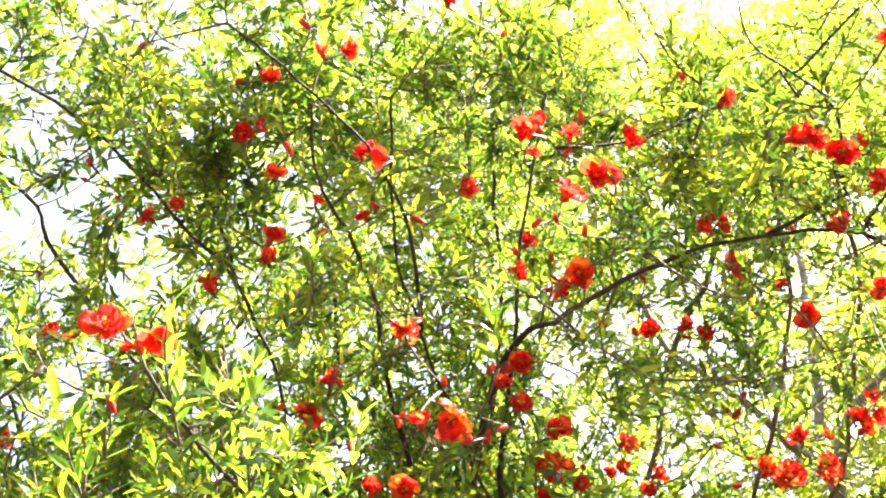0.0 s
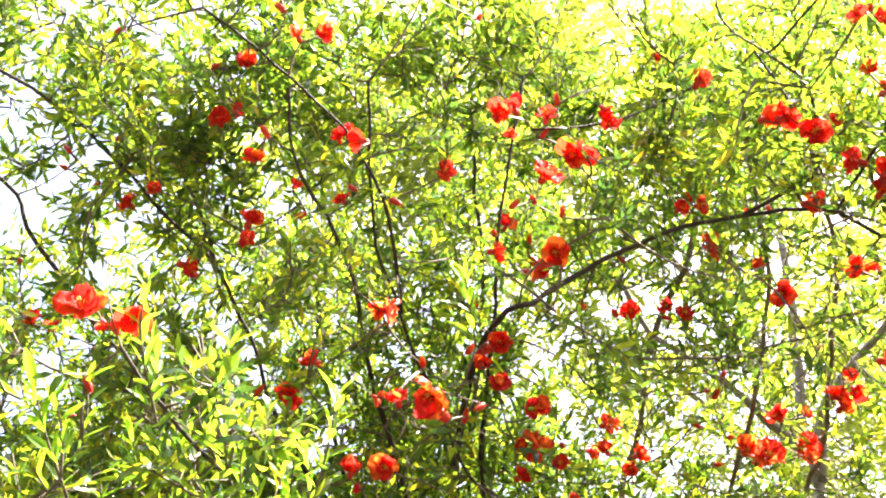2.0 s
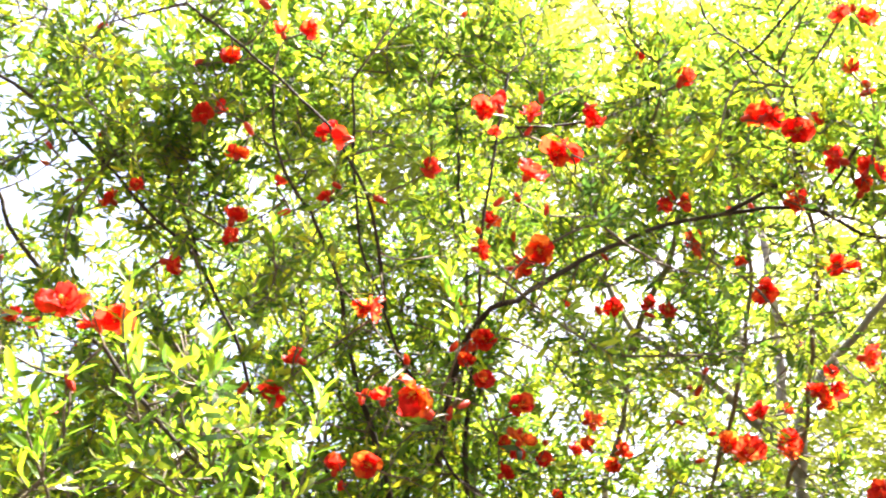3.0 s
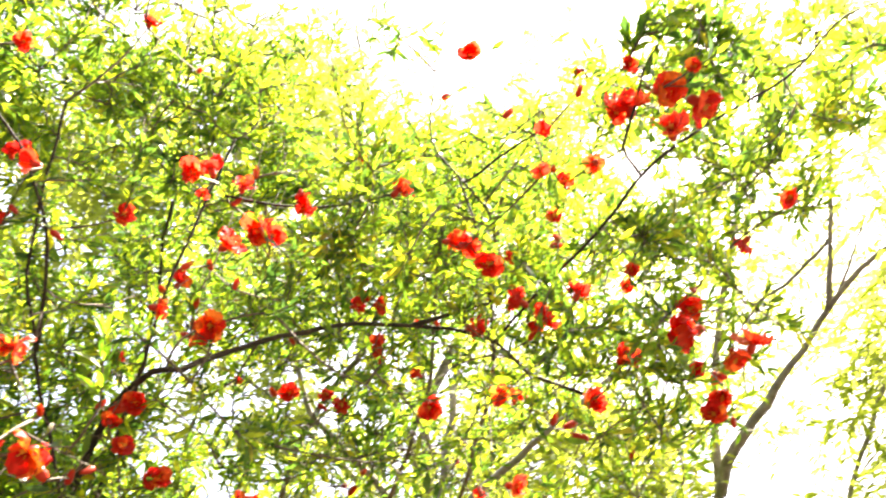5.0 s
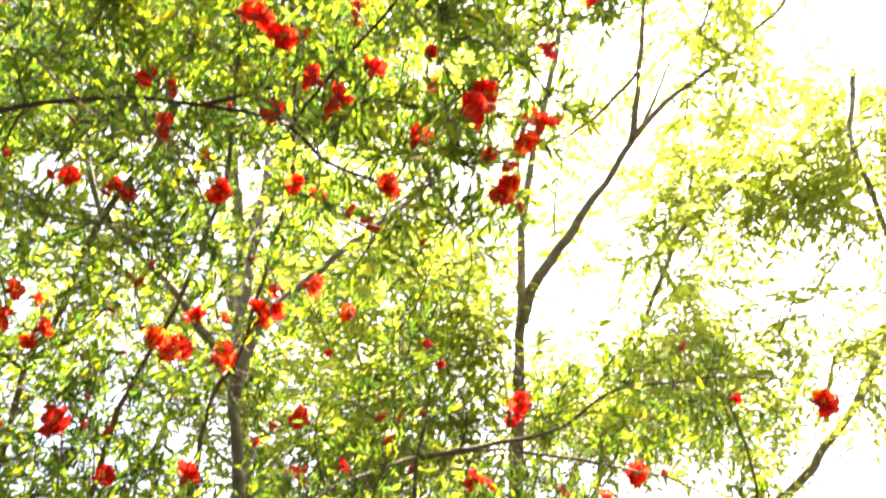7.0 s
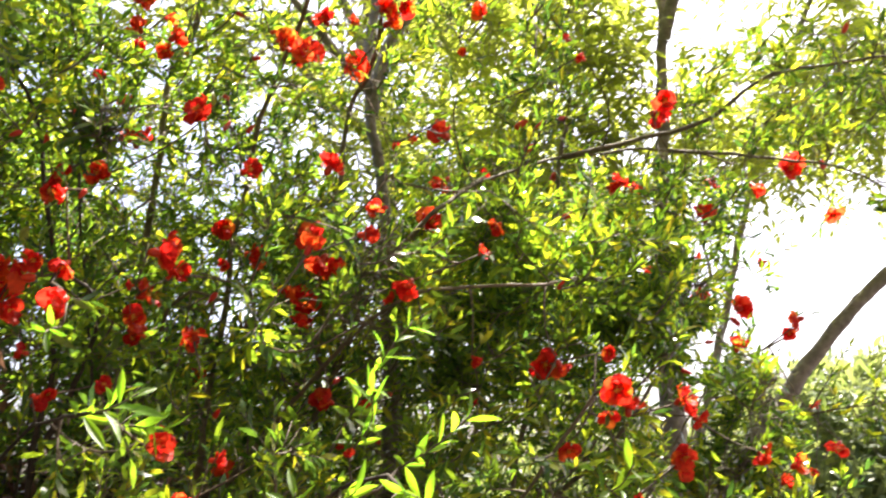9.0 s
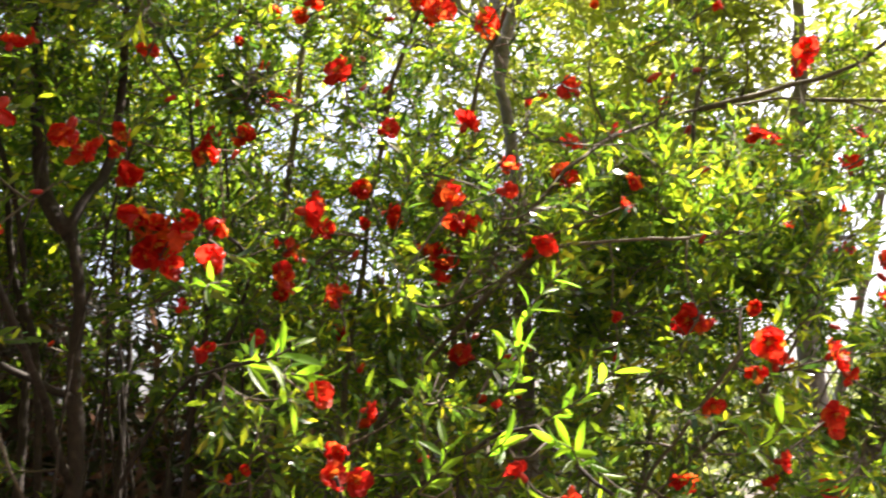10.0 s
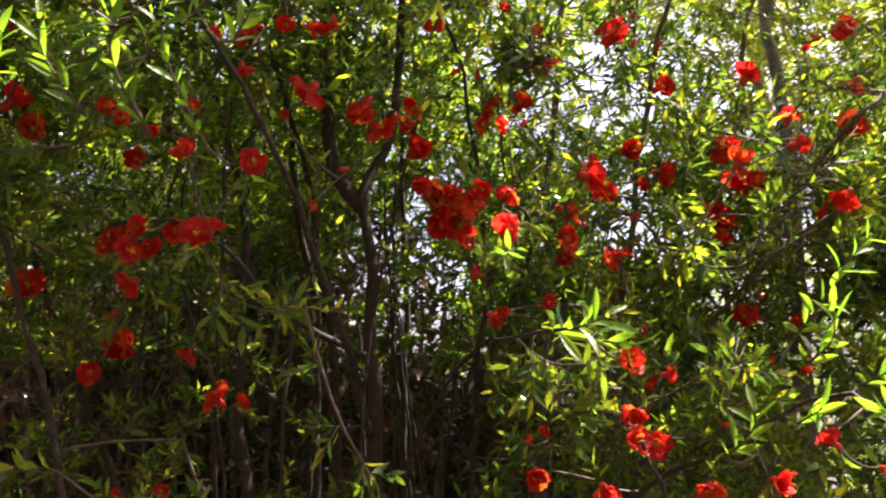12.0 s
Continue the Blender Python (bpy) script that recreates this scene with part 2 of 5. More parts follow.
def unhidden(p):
    """Which leaves at p leave the flowers and the shown wood free towards the camera standpoints."""
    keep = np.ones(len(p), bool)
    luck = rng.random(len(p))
    views = [(v, p - v, np.linalg.norm(p - v, axis=1)) for v in EYES]
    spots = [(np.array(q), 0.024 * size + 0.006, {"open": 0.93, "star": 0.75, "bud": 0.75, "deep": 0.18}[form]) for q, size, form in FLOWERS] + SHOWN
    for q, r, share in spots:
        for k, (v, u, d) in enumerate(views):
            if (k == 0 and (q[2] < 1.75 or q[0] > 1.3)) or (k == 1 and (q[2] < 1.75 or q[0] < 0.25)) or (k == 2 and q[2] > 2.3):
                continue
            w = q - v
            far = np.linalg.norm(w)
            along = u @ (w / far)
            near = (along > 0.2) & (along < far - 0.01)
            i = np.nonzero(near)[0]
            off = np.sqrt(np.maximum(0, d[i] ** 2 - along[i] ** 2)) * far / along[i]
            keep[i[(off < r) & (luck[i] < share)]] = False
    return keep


def leaf_sprays(plant, name, mat, per_tip, length, width, label, spurs=(0.03, 0.085), up_bias=0.25):
    """Short spurs along the end of each twig, with pairs of leaves that point forward."""
    base, way, up, size = [], [], [], []
    for line, d, share in plant.tips:
        axis = line[-1] - line[0]
        axis = axis / (np.linalg.norm(axis) + 1e-9)
        n = max(1, round(per_tip * share * (0.7 + 0.6 * rng.random()) / 7))
        for k in range(n):
            t = 1 - rng.random() * min(0.75, 0.20 / (d + 0.01)) if k else 1.0
            i = min(3, int(t * 4))
            p = line[i] + (line[i + 1] - line[i]) * (t * 4 - i)
            w = axis * 0.75 + rng.normal(0, 0.6 if k else 0.25, 3) + np.array((0, 0, up_bias))
            w /= np.linalg.norm(w)
            a = np.cross(w, rng.normal(0, 1, 3))
            a /= np.linalg.norm(a) + 1e-9
            b = np.cross(w, a)
            ln = rng.uniform(*spurs)
            plant.twig_v_add(p, p + w * ln)
            pairs = 3 + int(ln > 0.055)
            for j in range(pairs):
                f = (j + 0.6) / pairs
                q = p + w * ln * f
                turn = j * 1.57 + rng.normal(0, 0.35)
                lean = 0.95 - 0.5 * f
                for sg in (-1, 1):
                    side = sg * (math.cos(turn) * a + math.sin(turn) * b)
                    base.append(q)
                    way.append(w * math.cos(lean) + side * math.sin(lean) + rng.normal(0, 0.16, 3))
                    up.append(w - side * 0.3 + rng.normal(0, 0.35, 3) + np.array((0, 0, 0.35)))
                    size.append(0.65 + 0.5 * math.sin(3.0 * f))
    base, way, up, size = np.array(base), np.array(way), np.array(up), np.array(size)
    keep = np.ones(len(base), bool)
    for q, r in SUNNY + FLECKS:
        u = base - q
        along = u @ SUN_NP
        keep &= (along < 0.06) | (np.linalg.norm(u - along[:, None] * SUN_NP, axis=1) > r * 0.8)
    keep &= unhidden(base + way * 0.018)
    base, way, up, size = base[keep], way[keep], up[keep], size[keep]
    n = len(base)
    L = rng.uniform(*length, n) * size
    me = leaf_cloud(name, base, way, up, L, L * rng.uniform(*width, n), rng.normal(0.06, 0.09, n), mat)
    part(name, me, plant.ob, label, kind="stuff")
    return n


# sky gaps fitted to the camera's view as cones: a point in the gap and its half width
GAPS = []


def gap(x, y, z, r):
    p = np.array((x, y, z)) - HIGH_EYE
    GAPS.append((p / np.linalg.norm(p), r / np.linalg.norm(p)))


SUNNY = []
FLECKS = []
BARE = []


def sunny(x, y, z, r):
    """A clear way to the sun from a sunlit place."""
    SUNNY.append((np.array((x, y, z)), r))


FLOWERS = []


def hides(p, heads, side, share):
    """Whether a leafy twig at p would cover a flower as seen from side, a camera standpoint."""
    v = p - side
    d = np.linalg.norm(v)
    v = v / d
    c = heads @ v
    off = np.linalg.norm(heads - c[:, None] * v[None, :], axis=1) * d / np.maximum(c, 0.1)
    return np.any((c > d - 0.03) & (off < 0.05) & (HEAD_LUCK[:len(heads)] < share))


def fill(centre, radii, count, shell=0.0, thin=1.0, gaps=True):
    """Random places in an egg-shaped region, clear of the gaps and of the camera's standpoint."""
    out = []
    c, r = np.array(centre), np.array(radii)
    while len(out) < count:
        q = rng.uniform(-1, 1, 3)
        l = np.linalg.norm(q)
        if l > 1 or l < shell:
            continue
        p = c + q * r
        if noise.noise(Vector(p) * 3.2) < -0.24 * thin:
            continue
        out.append(p)
    keep = []
    for p in out:
        v = p - HIGH_EYE
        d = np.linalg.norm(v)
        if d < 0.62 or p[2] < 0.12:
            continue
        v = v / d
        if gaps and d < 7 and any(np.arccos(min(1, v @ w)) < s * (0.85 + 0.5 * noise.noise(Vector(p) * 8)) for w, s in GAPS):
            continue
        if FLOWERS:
            if hides(p, HEADS, HIGH_EYE, 0.6) or hides(p, LOW_HEADS, LOW_EYE, 0.85):
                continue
        w = [(p - q, r) for q, r in SUNNY]
        if any((u @ SUN_NP) > 0.05 and np.linalg.norm(u - (u @ SUN_NP) * SUN_NP) < r * (0.5 + 0.7 * rng.random()) for u, r in w):
            continue
        if any(np.all(p > lo) and np.all(p < hi) and rng.random() < share for lo, hi, share in BARE):
            continue
        keep.append(p)
    return keep


# ---- ground, walls ----
def ground():
    n, half = 60, 150.0
    ax = np.sign(np.linspace(-1, 1, n)) * np.abs(np.linspace(-1, 1, n)) ** 3 * half
    v = [(x, y, 0.05 * noise.noise(Vector((x * 0.9, y * 0.9, 0))) - 0.02) for y in ax for x in ax]
    f = [(j * n + i, j * n + i + 1, (j + 1) * n + i + 1, (j + 1) * n + i) for j in range(n - 1) for i in range(n - 1)]
    return tagged(new("ground", mesh_from("ground", v, f, soil_mat)), "dark brown garden soil", "ground", kind="structure")


def box(name, lo, hi, mat, bevel=0.012):
    bm = bmesh.new()
    bmesh.ops.create_cube(bm, size=1)
    for v in bm.verts:
        v.co = Vector([lo[k] + (v.co[k] + 0.5) * (hi[k] - lo[k]) for k in range(3)])
    bmesh.ops.bevel(bm, geom=bm.edges[:], offset=bevel, segments=2, affect="EDGES")
    me = bpy.data.meshes.new(name)
    bm.to_mesh(me)
    bm.free()
    me.materials.append(mat)
    return me


ground()
tagged(new("wall_garden", box("wall_garden", (-2.75, 3.75, -0.1), (-0.22, 3.97, 2.05), plaster_mat)), "weathered brown plastered garden wall behind the shrub", "wall", kind="structure")
tagged(new("wall_garden_low", box("wall_garden_low", (-0.22, 3.77, -0.1), (1.55, 3.95, 1.3), plaster_mat)), "low weathered brown plastered stretch of the garden wall", "wall", kind="structure")
# unseen wall behind the camera, added to cut sky light on the shrubs
tagged(new("wall_blocker_rear", box("wall_blocker_rear", (-8.0, -1.6, -0.1), (8.0, -1.3, 7.0), dull_mat)), "plain dull brown wall behind the camera, added to block sky light", "wall", kind="structure")

# out of view at left, added to keep side light off the interior
tagged(new("wall_blocker_left", box("wall_blocker_left", (-2.75, -1.3, -0.1), (-2.55, 3.75, 4.2), dull_mat)), "plain dull brown wall out of view at left, added to block sky light", "wall", kind="structure")

# ---- the flowering shrubs ----
gap(-0.86, 1.75, 2.59, 0.10)
gap(-0.75, 1.72, 2.63, 0.06)
gap(-0.90, 1.96, 2.24, 0.05)
gap(-0.89, 2.03, 2.13, 0.05)
gap(0.26, 1.93, 2.33, 0.06)
gap(0.20, 1.96, 2.28, 0.04)
gap(0.31, 2.03, 2.18, 0.06)
gap(0.54, 2.04, 2.18, 0.07)
gap(-0.58, 1.59, 2.87, 0.03)
gap(-0.47, 1.65, 2.77, 0.03)
gap(0.57, 1.57, 2.94, 0.05)
gap(0.23, 1.96, 2.36, 0.06)
gap(0.33, 1.92, 2.39, 0.06)
gap(0.57, 1.47, 2.96, 0.08)
gap(0.66, 1.39, 3.02, 0.10)
gap(0.72, 1.43, 2.93, 0.06)
gap(0.70, 1.32, 3.09, 0.10)
gap(1.14, 1.40, 2.75, 0.04)
gap(1.32, 1.39, 2.67, 0.09)
gap(1.35, 1.45, 2.57, 0.06)
gap(1.43, 1.56, 2.39, 0.07)
gap(1.52, 1.27, 2.71, 0.06)
gap(1.44, 1.33, 2.68, 0.06)
gap(1.32, 1.50, 2.48, 0.07)
gap(1.45, 1.54, 2.32, 0.10)
gap(1.46, 1.65, 2.15, 0.04)
gap(2.34, 2.03, 2.62, 0.12)
gap(2.50, 1.85, 2.74, 0.13)
gap(2.67, 1.81, 2.67, 0.09)
gap(0.94, 1.94, 2.17, 0.07)
gap(1.05, 1.68, 2.45, 0.04)
gap(0.94, 1.79, 2.38, 0.04)
gap(2.43, 1.44, 3.38, 0.17)
gap(2.37, 1.61, 3.18, 0.07)
gap(2.28, 2.48, 1.91, 0.16)
gap(2.44, 2.43, 1.84, 0.14)
gap(2.24, 2.57, 1.68, 0.10)
gap(2.54, 2.41, 1.76, 0.11)
gap(2.05, 2.36, 2.58, 0.08)
gap(0.95, 1.99, 2.10, 0.07)
gap(0.74, 2.12, 1.99, 0.06)
gap(0.59, 2.09, 2.30, 0.06)
gap(0.35, 2.19, 2.31, 0.06)
gap(0.47, 2.13, 2.34, 0.05)
gap(2.55, 2.09, 2.72, 0.12)
gap(2.34, 2.60, 1.96, 0.16)
gap(2.42, 2.61, 1.83, 0.12)
gap(0.74, 2.13, 2.01, 0.06)
gap(0.97, 2.04, 2.11, 0.06)
gap(2.06, 2.56, 2.51, 0.08)
gap(0.73, 2.16, 1.90, 0.04)
gap(0.49, 2.26, 1.81, 0.04)
gap(2.39, 2.63, 1.66, 0.14)
gap(2.44, 2.57, 1.78, 0.14)
gap(2.59, 2.56, 1.59, 0.12)

for place in ((0.73, 1.53, 1.45), (0.82, 1.50, 1.36), (0.37, 1.42, 1.37), (0.29, 1.69, 1.56), (-0.30, 1.12, 1.95), (-0.18, 1.2, 1.92), (-0.42, 1.17, 1.88), (-0.24, 1.35, 1.69), (0.72, 1.42, 1.26), (1.2, 1.85, 1.76), (0.81, 1.57, 1.24)):
    sunny(*place, 0.16 if place[0] < 0 else 0.075)
for place in ((-0.58, 1.68, 1.86), (-0.48, 1.66, 1.83)):
    sunny(*place, 0.11)
BARE += [(np.array((0.12, 1.3, 1.72)), np.array((0.5, 3.5, 2.3)), 0.15), (np.array((-0.22, 1.2, 0.0)), np.array((0.18, 2.75, 1.85)), 0.75), (np.array((-1.3, 1.2, 0.0)), np.array((-0.2, 3.6, 1.35)), 0.4), (np.array((0.15, 1.2, 0.0)), np.array((0.45, 3.0, 1.25)), 0.5)]

shrub_a = thing("flowering_shrub", (0.05, 2.2, 0), "tall many-stemmed shrub with narrow glossy leaves and scarlet flowers", "shrub", "flowering shrubs")
A = Plant(shrub_a, bark_mat)
A.limb("stem", [(0.10, 2.18, -0.03), (0.09, 2.16, 0.6), (0.06, 2.14, 1.35), (0.05, 2.14, 1.57), (0.03, 2.16, 1.68), (0.06, 2.18, 1.75), (0.08, 2.22, 1.82), (0.10, 2.22, 2.0)], 0.060, 0.010, bare=0.8, bare_to=1.95)
A.limb("branch", [(0.10, 2.22, 1.99), (0.11, 1.95, 2.15), (0.13, 1.72, 2.3), (0.15, 1.66, 2.52), (0.20, 1.6, 2.8)], 0.009, 0.003)
A.limb("stem", [(0.03, 2.16, 1.66), (-0.02, 2.18, 1.73), (-0.05, 2.18, 1.87), (-0.05, 2.0, 2.05), (-0.10, 1.77, 2.21), (-0.13, 1.62, 2.35), (-0.17, 1.53, 2.41), (-0.21, 1.48, 2.47), (-0.25, 1.45, 2.65)], 0.018, 0.003, bare=0.25)
A.limb("stem", [(-0.04, 2.5, -0.03), (-0.10, 2.66, 0.7), (-0.12, 2.69, 1.4), (-0.14, 2.66, 1.61), (-0.18, 2.63, 1.8), (-0.19, 2.5, 2.05), (-0.25, 2.3, 2.35), (-0.3, 2.1, 2.7)], 0.022, 0.006)
A.limb("stem", [(0.13, 2.5, -0.03), (0.11, 2.65, 0.8), (0.10, 2.68, 1.48), (0.10, 2.65, 1.68), (0.09, 2.62, 1.86), (0.08, 2.5, 2.2), (0.12, 2.2, 2.6), (0.1, 2.0, 2.9)], 0.017, 0.005)
A.limb("stem", [(0.02, 2.3, -0.03), (-0.02, 2.4, 0.8), (-0.05, 2.39, 1.41), (-0.08, 2.36, 1.55), (-0.10, 2.29, 1.73), (-0.15, 2.15, 1.95), (-0.29, 1.9, 2.17), (-0.34, 1.76, 2.30), (-0.39, 1.66, 2.38), (-0.47, 1.55, 2.44), (-0.53, 1.52, 2.50), (-0.61, 1.47, 2.58), (-0.71, 1.43, 2.63), (-0.81, 1.40, 2.68)], 0.020, 0.0035, bare=0.3)
A.limb("stem", [(-0.08, 2.15, -0.03), (-0.16, 2.2, 0.8), (-0.22, 2.25, 1.3), (-0.24, 2.3, 1.7), (-0.4, 2.2, 2.1), (-0.7, 2.0, 2.4), (-0.85, 1.87, 2.57), (-0.90, 1.82, 2.67), (-0.98, 1.77, 2.73)], 0.022, 0.005, bare=0.3)
A.limb("stem", [(-0.15, 2.3, -0.03), (-0.35, 2.35, 0.7), (-0.6, 2.4, 1.3), (-0.8, 2.3, 1.8), (-1.0, 2.2, 2.3), (-1.2, 2.0, 2.6)], 0.022, 0.005)
A.limb("stem", [(0.18, 2.1, -0.03), (0.22, 2.1, 0.7), (0.26, 2.15, 1.3), (0.28, 2.2, 1.6), (0.2, 2.1, 2.0), (0.08, 1.87, 2.05), (0.02, 1.8, 2.16), (-0.04, 1.66, 2.29), (-0.09, 1.58, 2.42), (-0.1, 1.5, 2.7)], 0.013, 0.003, bare=0.25)
A.limb("branch", [(0.05, 2.0, 2.12), (0.10, 1.75, 2.25), (0.15, 1.63, 2.28), (0.20, 1.63, 2.29), (0.25, 1.68, 2.36), (0.42, 1.72, 2.47), (0.64, 1.74, 2.55), (0.81, 1.71, 2.53), (0.89, 1.71, 2.48), (1.0, 1.66, 2.42)], 0.0085, 0.004, bare=0.8)
A.limb("branch", [(-0.39, 1.66, 2.38), (-0.43, 1.61, 2.49), (-0.52, 1.53, 2.66), (-0.61, 1.50, 2.82)], 0.0045, 0.0022, 6, bare=0.3)
A.limb("branch", [(-0.04, 1.66, 2.29), (-0.06, 1.53, 2.41), (-0.11, 1.42, 2.49), (-0.17, 1.35, 2.53), (-0.29, 1.30, 2.62), (-0.37, 1.29, 2.69)], 0.0045, 0.0022, 6)
A.limb("branch", [(0.64, 1.74, 2.55), (0.76, 1.66, 2.58), (0.78, 1.67, 2.61), (0.72, 1.59, 2.72), (0.67, 1.58, 2.84)], 0.005, 0.0025, 6)
A.limb("branch", [(0.20, 1.5, 2.58), (0.34, 1.53, 2.62), (0.44, 1.53, 2.66), (0.53, 1.51, 2.70)], 0.003, 0.002, 6, bare=0.35)
A.limb("branch", [(0.78, 1.67, 2.61), (0.72, 1.50, 2.67), (0.63, 1.44, 2.71), (0.56, 1.42, 2.77), (0.54, 1.38, 2.92)], 0.004, 0.002, 6)
A.limb("branch", [(0.81, 1.71, 2.53), (0.82, 1.50, 2.54), (0.84, 1.28, 2.55), (0.84, 1.14, 2.56), (0.88, 1.03, 2.58), (1.02, 0.96, 2.69), (1.13, 0.93, 2.84), (1.26, 0.92, 2.95), (1.41, 0.90, 3.07), (1.55, 0.9, 3.2)], 0.0036, 0.002, 6, bare=0.15)
A.limb("branch", [(0.63, 1.44, 2.71), (0.62, 1.36, 2.65), (0.66, 1.22, 2.64), (0.67, 1.13, 2.60)], 0.003, 0.002, 6, bare=0.5)
A.limb("branch", [(0.84, 1.14, 2.56), (0.76, 1.06, 2.53), (0.73, 0.97, 2.53), (0.72, 0.92, 2.56)], 0.0035, 0.002, 6, bare=0.8)
A.limb("branch", [(0.06, 2.14, 1.35), (-0.08, 1.9, 1.42), (-0.16, 1.77, 1.52), (-0.24, 1.76, 1.55), (-0.34, 1.81, 1.55), (-0.49, 1.96, 1.53), (-0.65, 2.0, 1.6)], 0.007, 0.003, 6)
A.limb("branch", [(0.10, 2.16, 1.1), (0.2, 2.05, 1.3), (0.26, 1.89, 1.37), (0.28, 1.73, 1.37), (0.32, 1.48, 1.36), (0.36, 1.43, 1.36)], 0.0045, 0.0022, 6)
A.limb("branch", [(0.09, 2.16, 0.75), (0.4, 1.9, 1.05), (0.69, 1.59, 1.28), (0.73, 1.49, 1.26), (0.75, 1.45, 1.24), (0.78, 1.41, 1.21)], 0.010, 0.003, 6)
A.limb("branch", [(0.06, 2.14, 1.2), (0.0, 1.7, 1.5), (-0.1, 1.4, 1.72), (-0.26, 1.25, 1.88), (-0.35, 1.15, 1.98)], 0.010, 0.003, 6)
A.limb("branch", [(0.26, 2.15, 1.3), (0.35, 2.0, 1.55), (0.30, 1.8, 1.6), (0.28, 1.72, 1.57)], 0.007, 0.003, 6)
A.limb("branch", [(0.1, 2.1, 0.5), (0.35, 1.85, 0.8), (0.5, 1.65, 1.1), (0.46, 1.58, 1.22)], 0.008, 0.003, 6)
A.limb("branch", [(-0.05, 2.1, 0.5), (-0.3, 1.8, 0.9), (-0.4, 1.75, 1.25), (-0.5, 1.7, 1.6), (-0.6, 1.7, 1.9)], 0.012, 0.004, 6)

# thin suckers from the base
sucker_rand = random.Random(37)
for k in range(30):
    r = sucker_rand
    x, y, h = r.uniform(-1.0, 0.5), r.uniform(2.0, 3.3), r.uniform(1.3, 2.1)
    dx, dy = r.gauss(0, 0.12), r.gauss(0, 0.1)
    A.limb("stem", [(x, y, -0.03), (x + 0.3 * dx, y + 0.3 * dy, h * 0.4), (x + dx * 0.6 + r.gauss(0, 0.03), y + dy * 0.6, h * 0.75), (x + dx, y + dy, h)], r.uniform(0.006, 0.012), 0.003, 6)

shrub_b = thing("flowering_shrub", (1.0, 2.75, 0), "leaning many-stemmed shrub with narrow leaves and scarlet flowers behind the first", "shrub", "flowering shrubs")
B = Plant(shrub_b, lit_bark)
B.limb("stem", [(0.45, 2.75, -0.03), (0.44, 2.7, 1.0), (0.46, 2.65, 1.8), (0.49, 2.60, 2.25), (0.53, 2.58, 2.36), (0.57, 2.48, 2.57), (0.59, 2.42, 2.65), (0.66, 2.25, 2.75), (0.68, 2.20, 2.85)], 0.017, 0.008, bare=0.6)
B.limb("stem", [(0.6, 2.7, -0.03), (0.58, 2.6, 1.0), (0.65, 2.42, 1.91), (0.72, 2.34, 2.21), (0.76, 2.24, 2.37), (0.78, 2.15, 2.50), (0.80, 2.10, 2.63), (0.76, 1.98, 2.84), (0.75, 1.9, 3.0)], 0.017, 0.005, bare=0.6)
B.limb("stem", [(0.9, 2.75, -0.03), (0.86, 2.6, 1.2), (0.92, 2.52, 2.10), (0.96, 2.44, 2.28), (0.96, 2.31, 2.39), (0.94, 2.05, 2.60), (0.88, 1.91, 2.84), (0.86, 1.8, 3.0)], 0.019, 0.005, bare=0.6)
B.limb("stem", [(1.3, 2.75, -0.03), (1.35, 2.6, 1.0), (1.45, 2.5, 1.7), (1.5, 2.4, 2.2)], 0.018, 0.006)
B.limb("branch", [(0.88, 2.6, 1.45), (0.92, 2.3, 1.68), (0.98, 2.13, 1.81), (1.06, 2.13, 1.88), (1.24, 2.23, 1.99), (1.43, 2.30, 2.07), (1.75, 2.30, 2.13), (1.97, 2.32, 2.12)], 0.009, 0.003, bare=0.85)
B.limb("branch", [(0.6, 2.6, 1.2), (0.75, 2.1, 1.48), (0.84, 1.86, 1.59), (0.94, 1.83, 1.62), (1.11, 1.81, 1.63), (1.19, 1.91, 1.66), (1.4, 2.0, 1.7)], 0.007, 0.003, bare=0.7)
B.limb("branch", [(1.43, 2.30, 2.07), (1.69, 2.11, 2.12), (1.81, 2.02, 2.21), (1.92, 1.98, 2.25), (2.13, 1.91, 2.28), (2.33, 1.87, 2.30)], 0.008, 0.003, 6, bare=0.8)
B.limb("branch", [(1.75, 2.30, 2.13), (1.97, 2.01, 2.02), (2.04, 1.89, 1.93), (2.0, 1.72, 1.83)], 0.006, 0.0025, 6, bare=0.8)
B.limb("branch", [(0.46, 2.65, 1.4), (0.49, 2.19, 1.63), (0.59, 2.16, 1.63), (0.65, 2.21, 1.58), (0.74, 2.23, 1.58), (0.86, 2.2, 1.62)], 0.008, 0.003, 6)
B.limb("branch", [(1.31, 2.70, 0.5), (1.3, 2.4, 1.1), (1.4, 2.1, 1.35), (1.6, 2.1, 1.6), (1.8, 2.3, 1.75)], 0.012, 0.004)
B.limb("branch", [(0.9, 2.7, 0.4), (0.95, 2.2, 0.9), (1.0, 1.8, 1.2), (1.05, 1.55, 1.4)], 0.010, 0.003)
B.limb("branch", [(1.32, 2.68, 0.6), (1.7, 2.6, 1.1), (2.1, 2.7, 1.55), (2.45, 2.75, 1.72)], 0.011, 0.003)

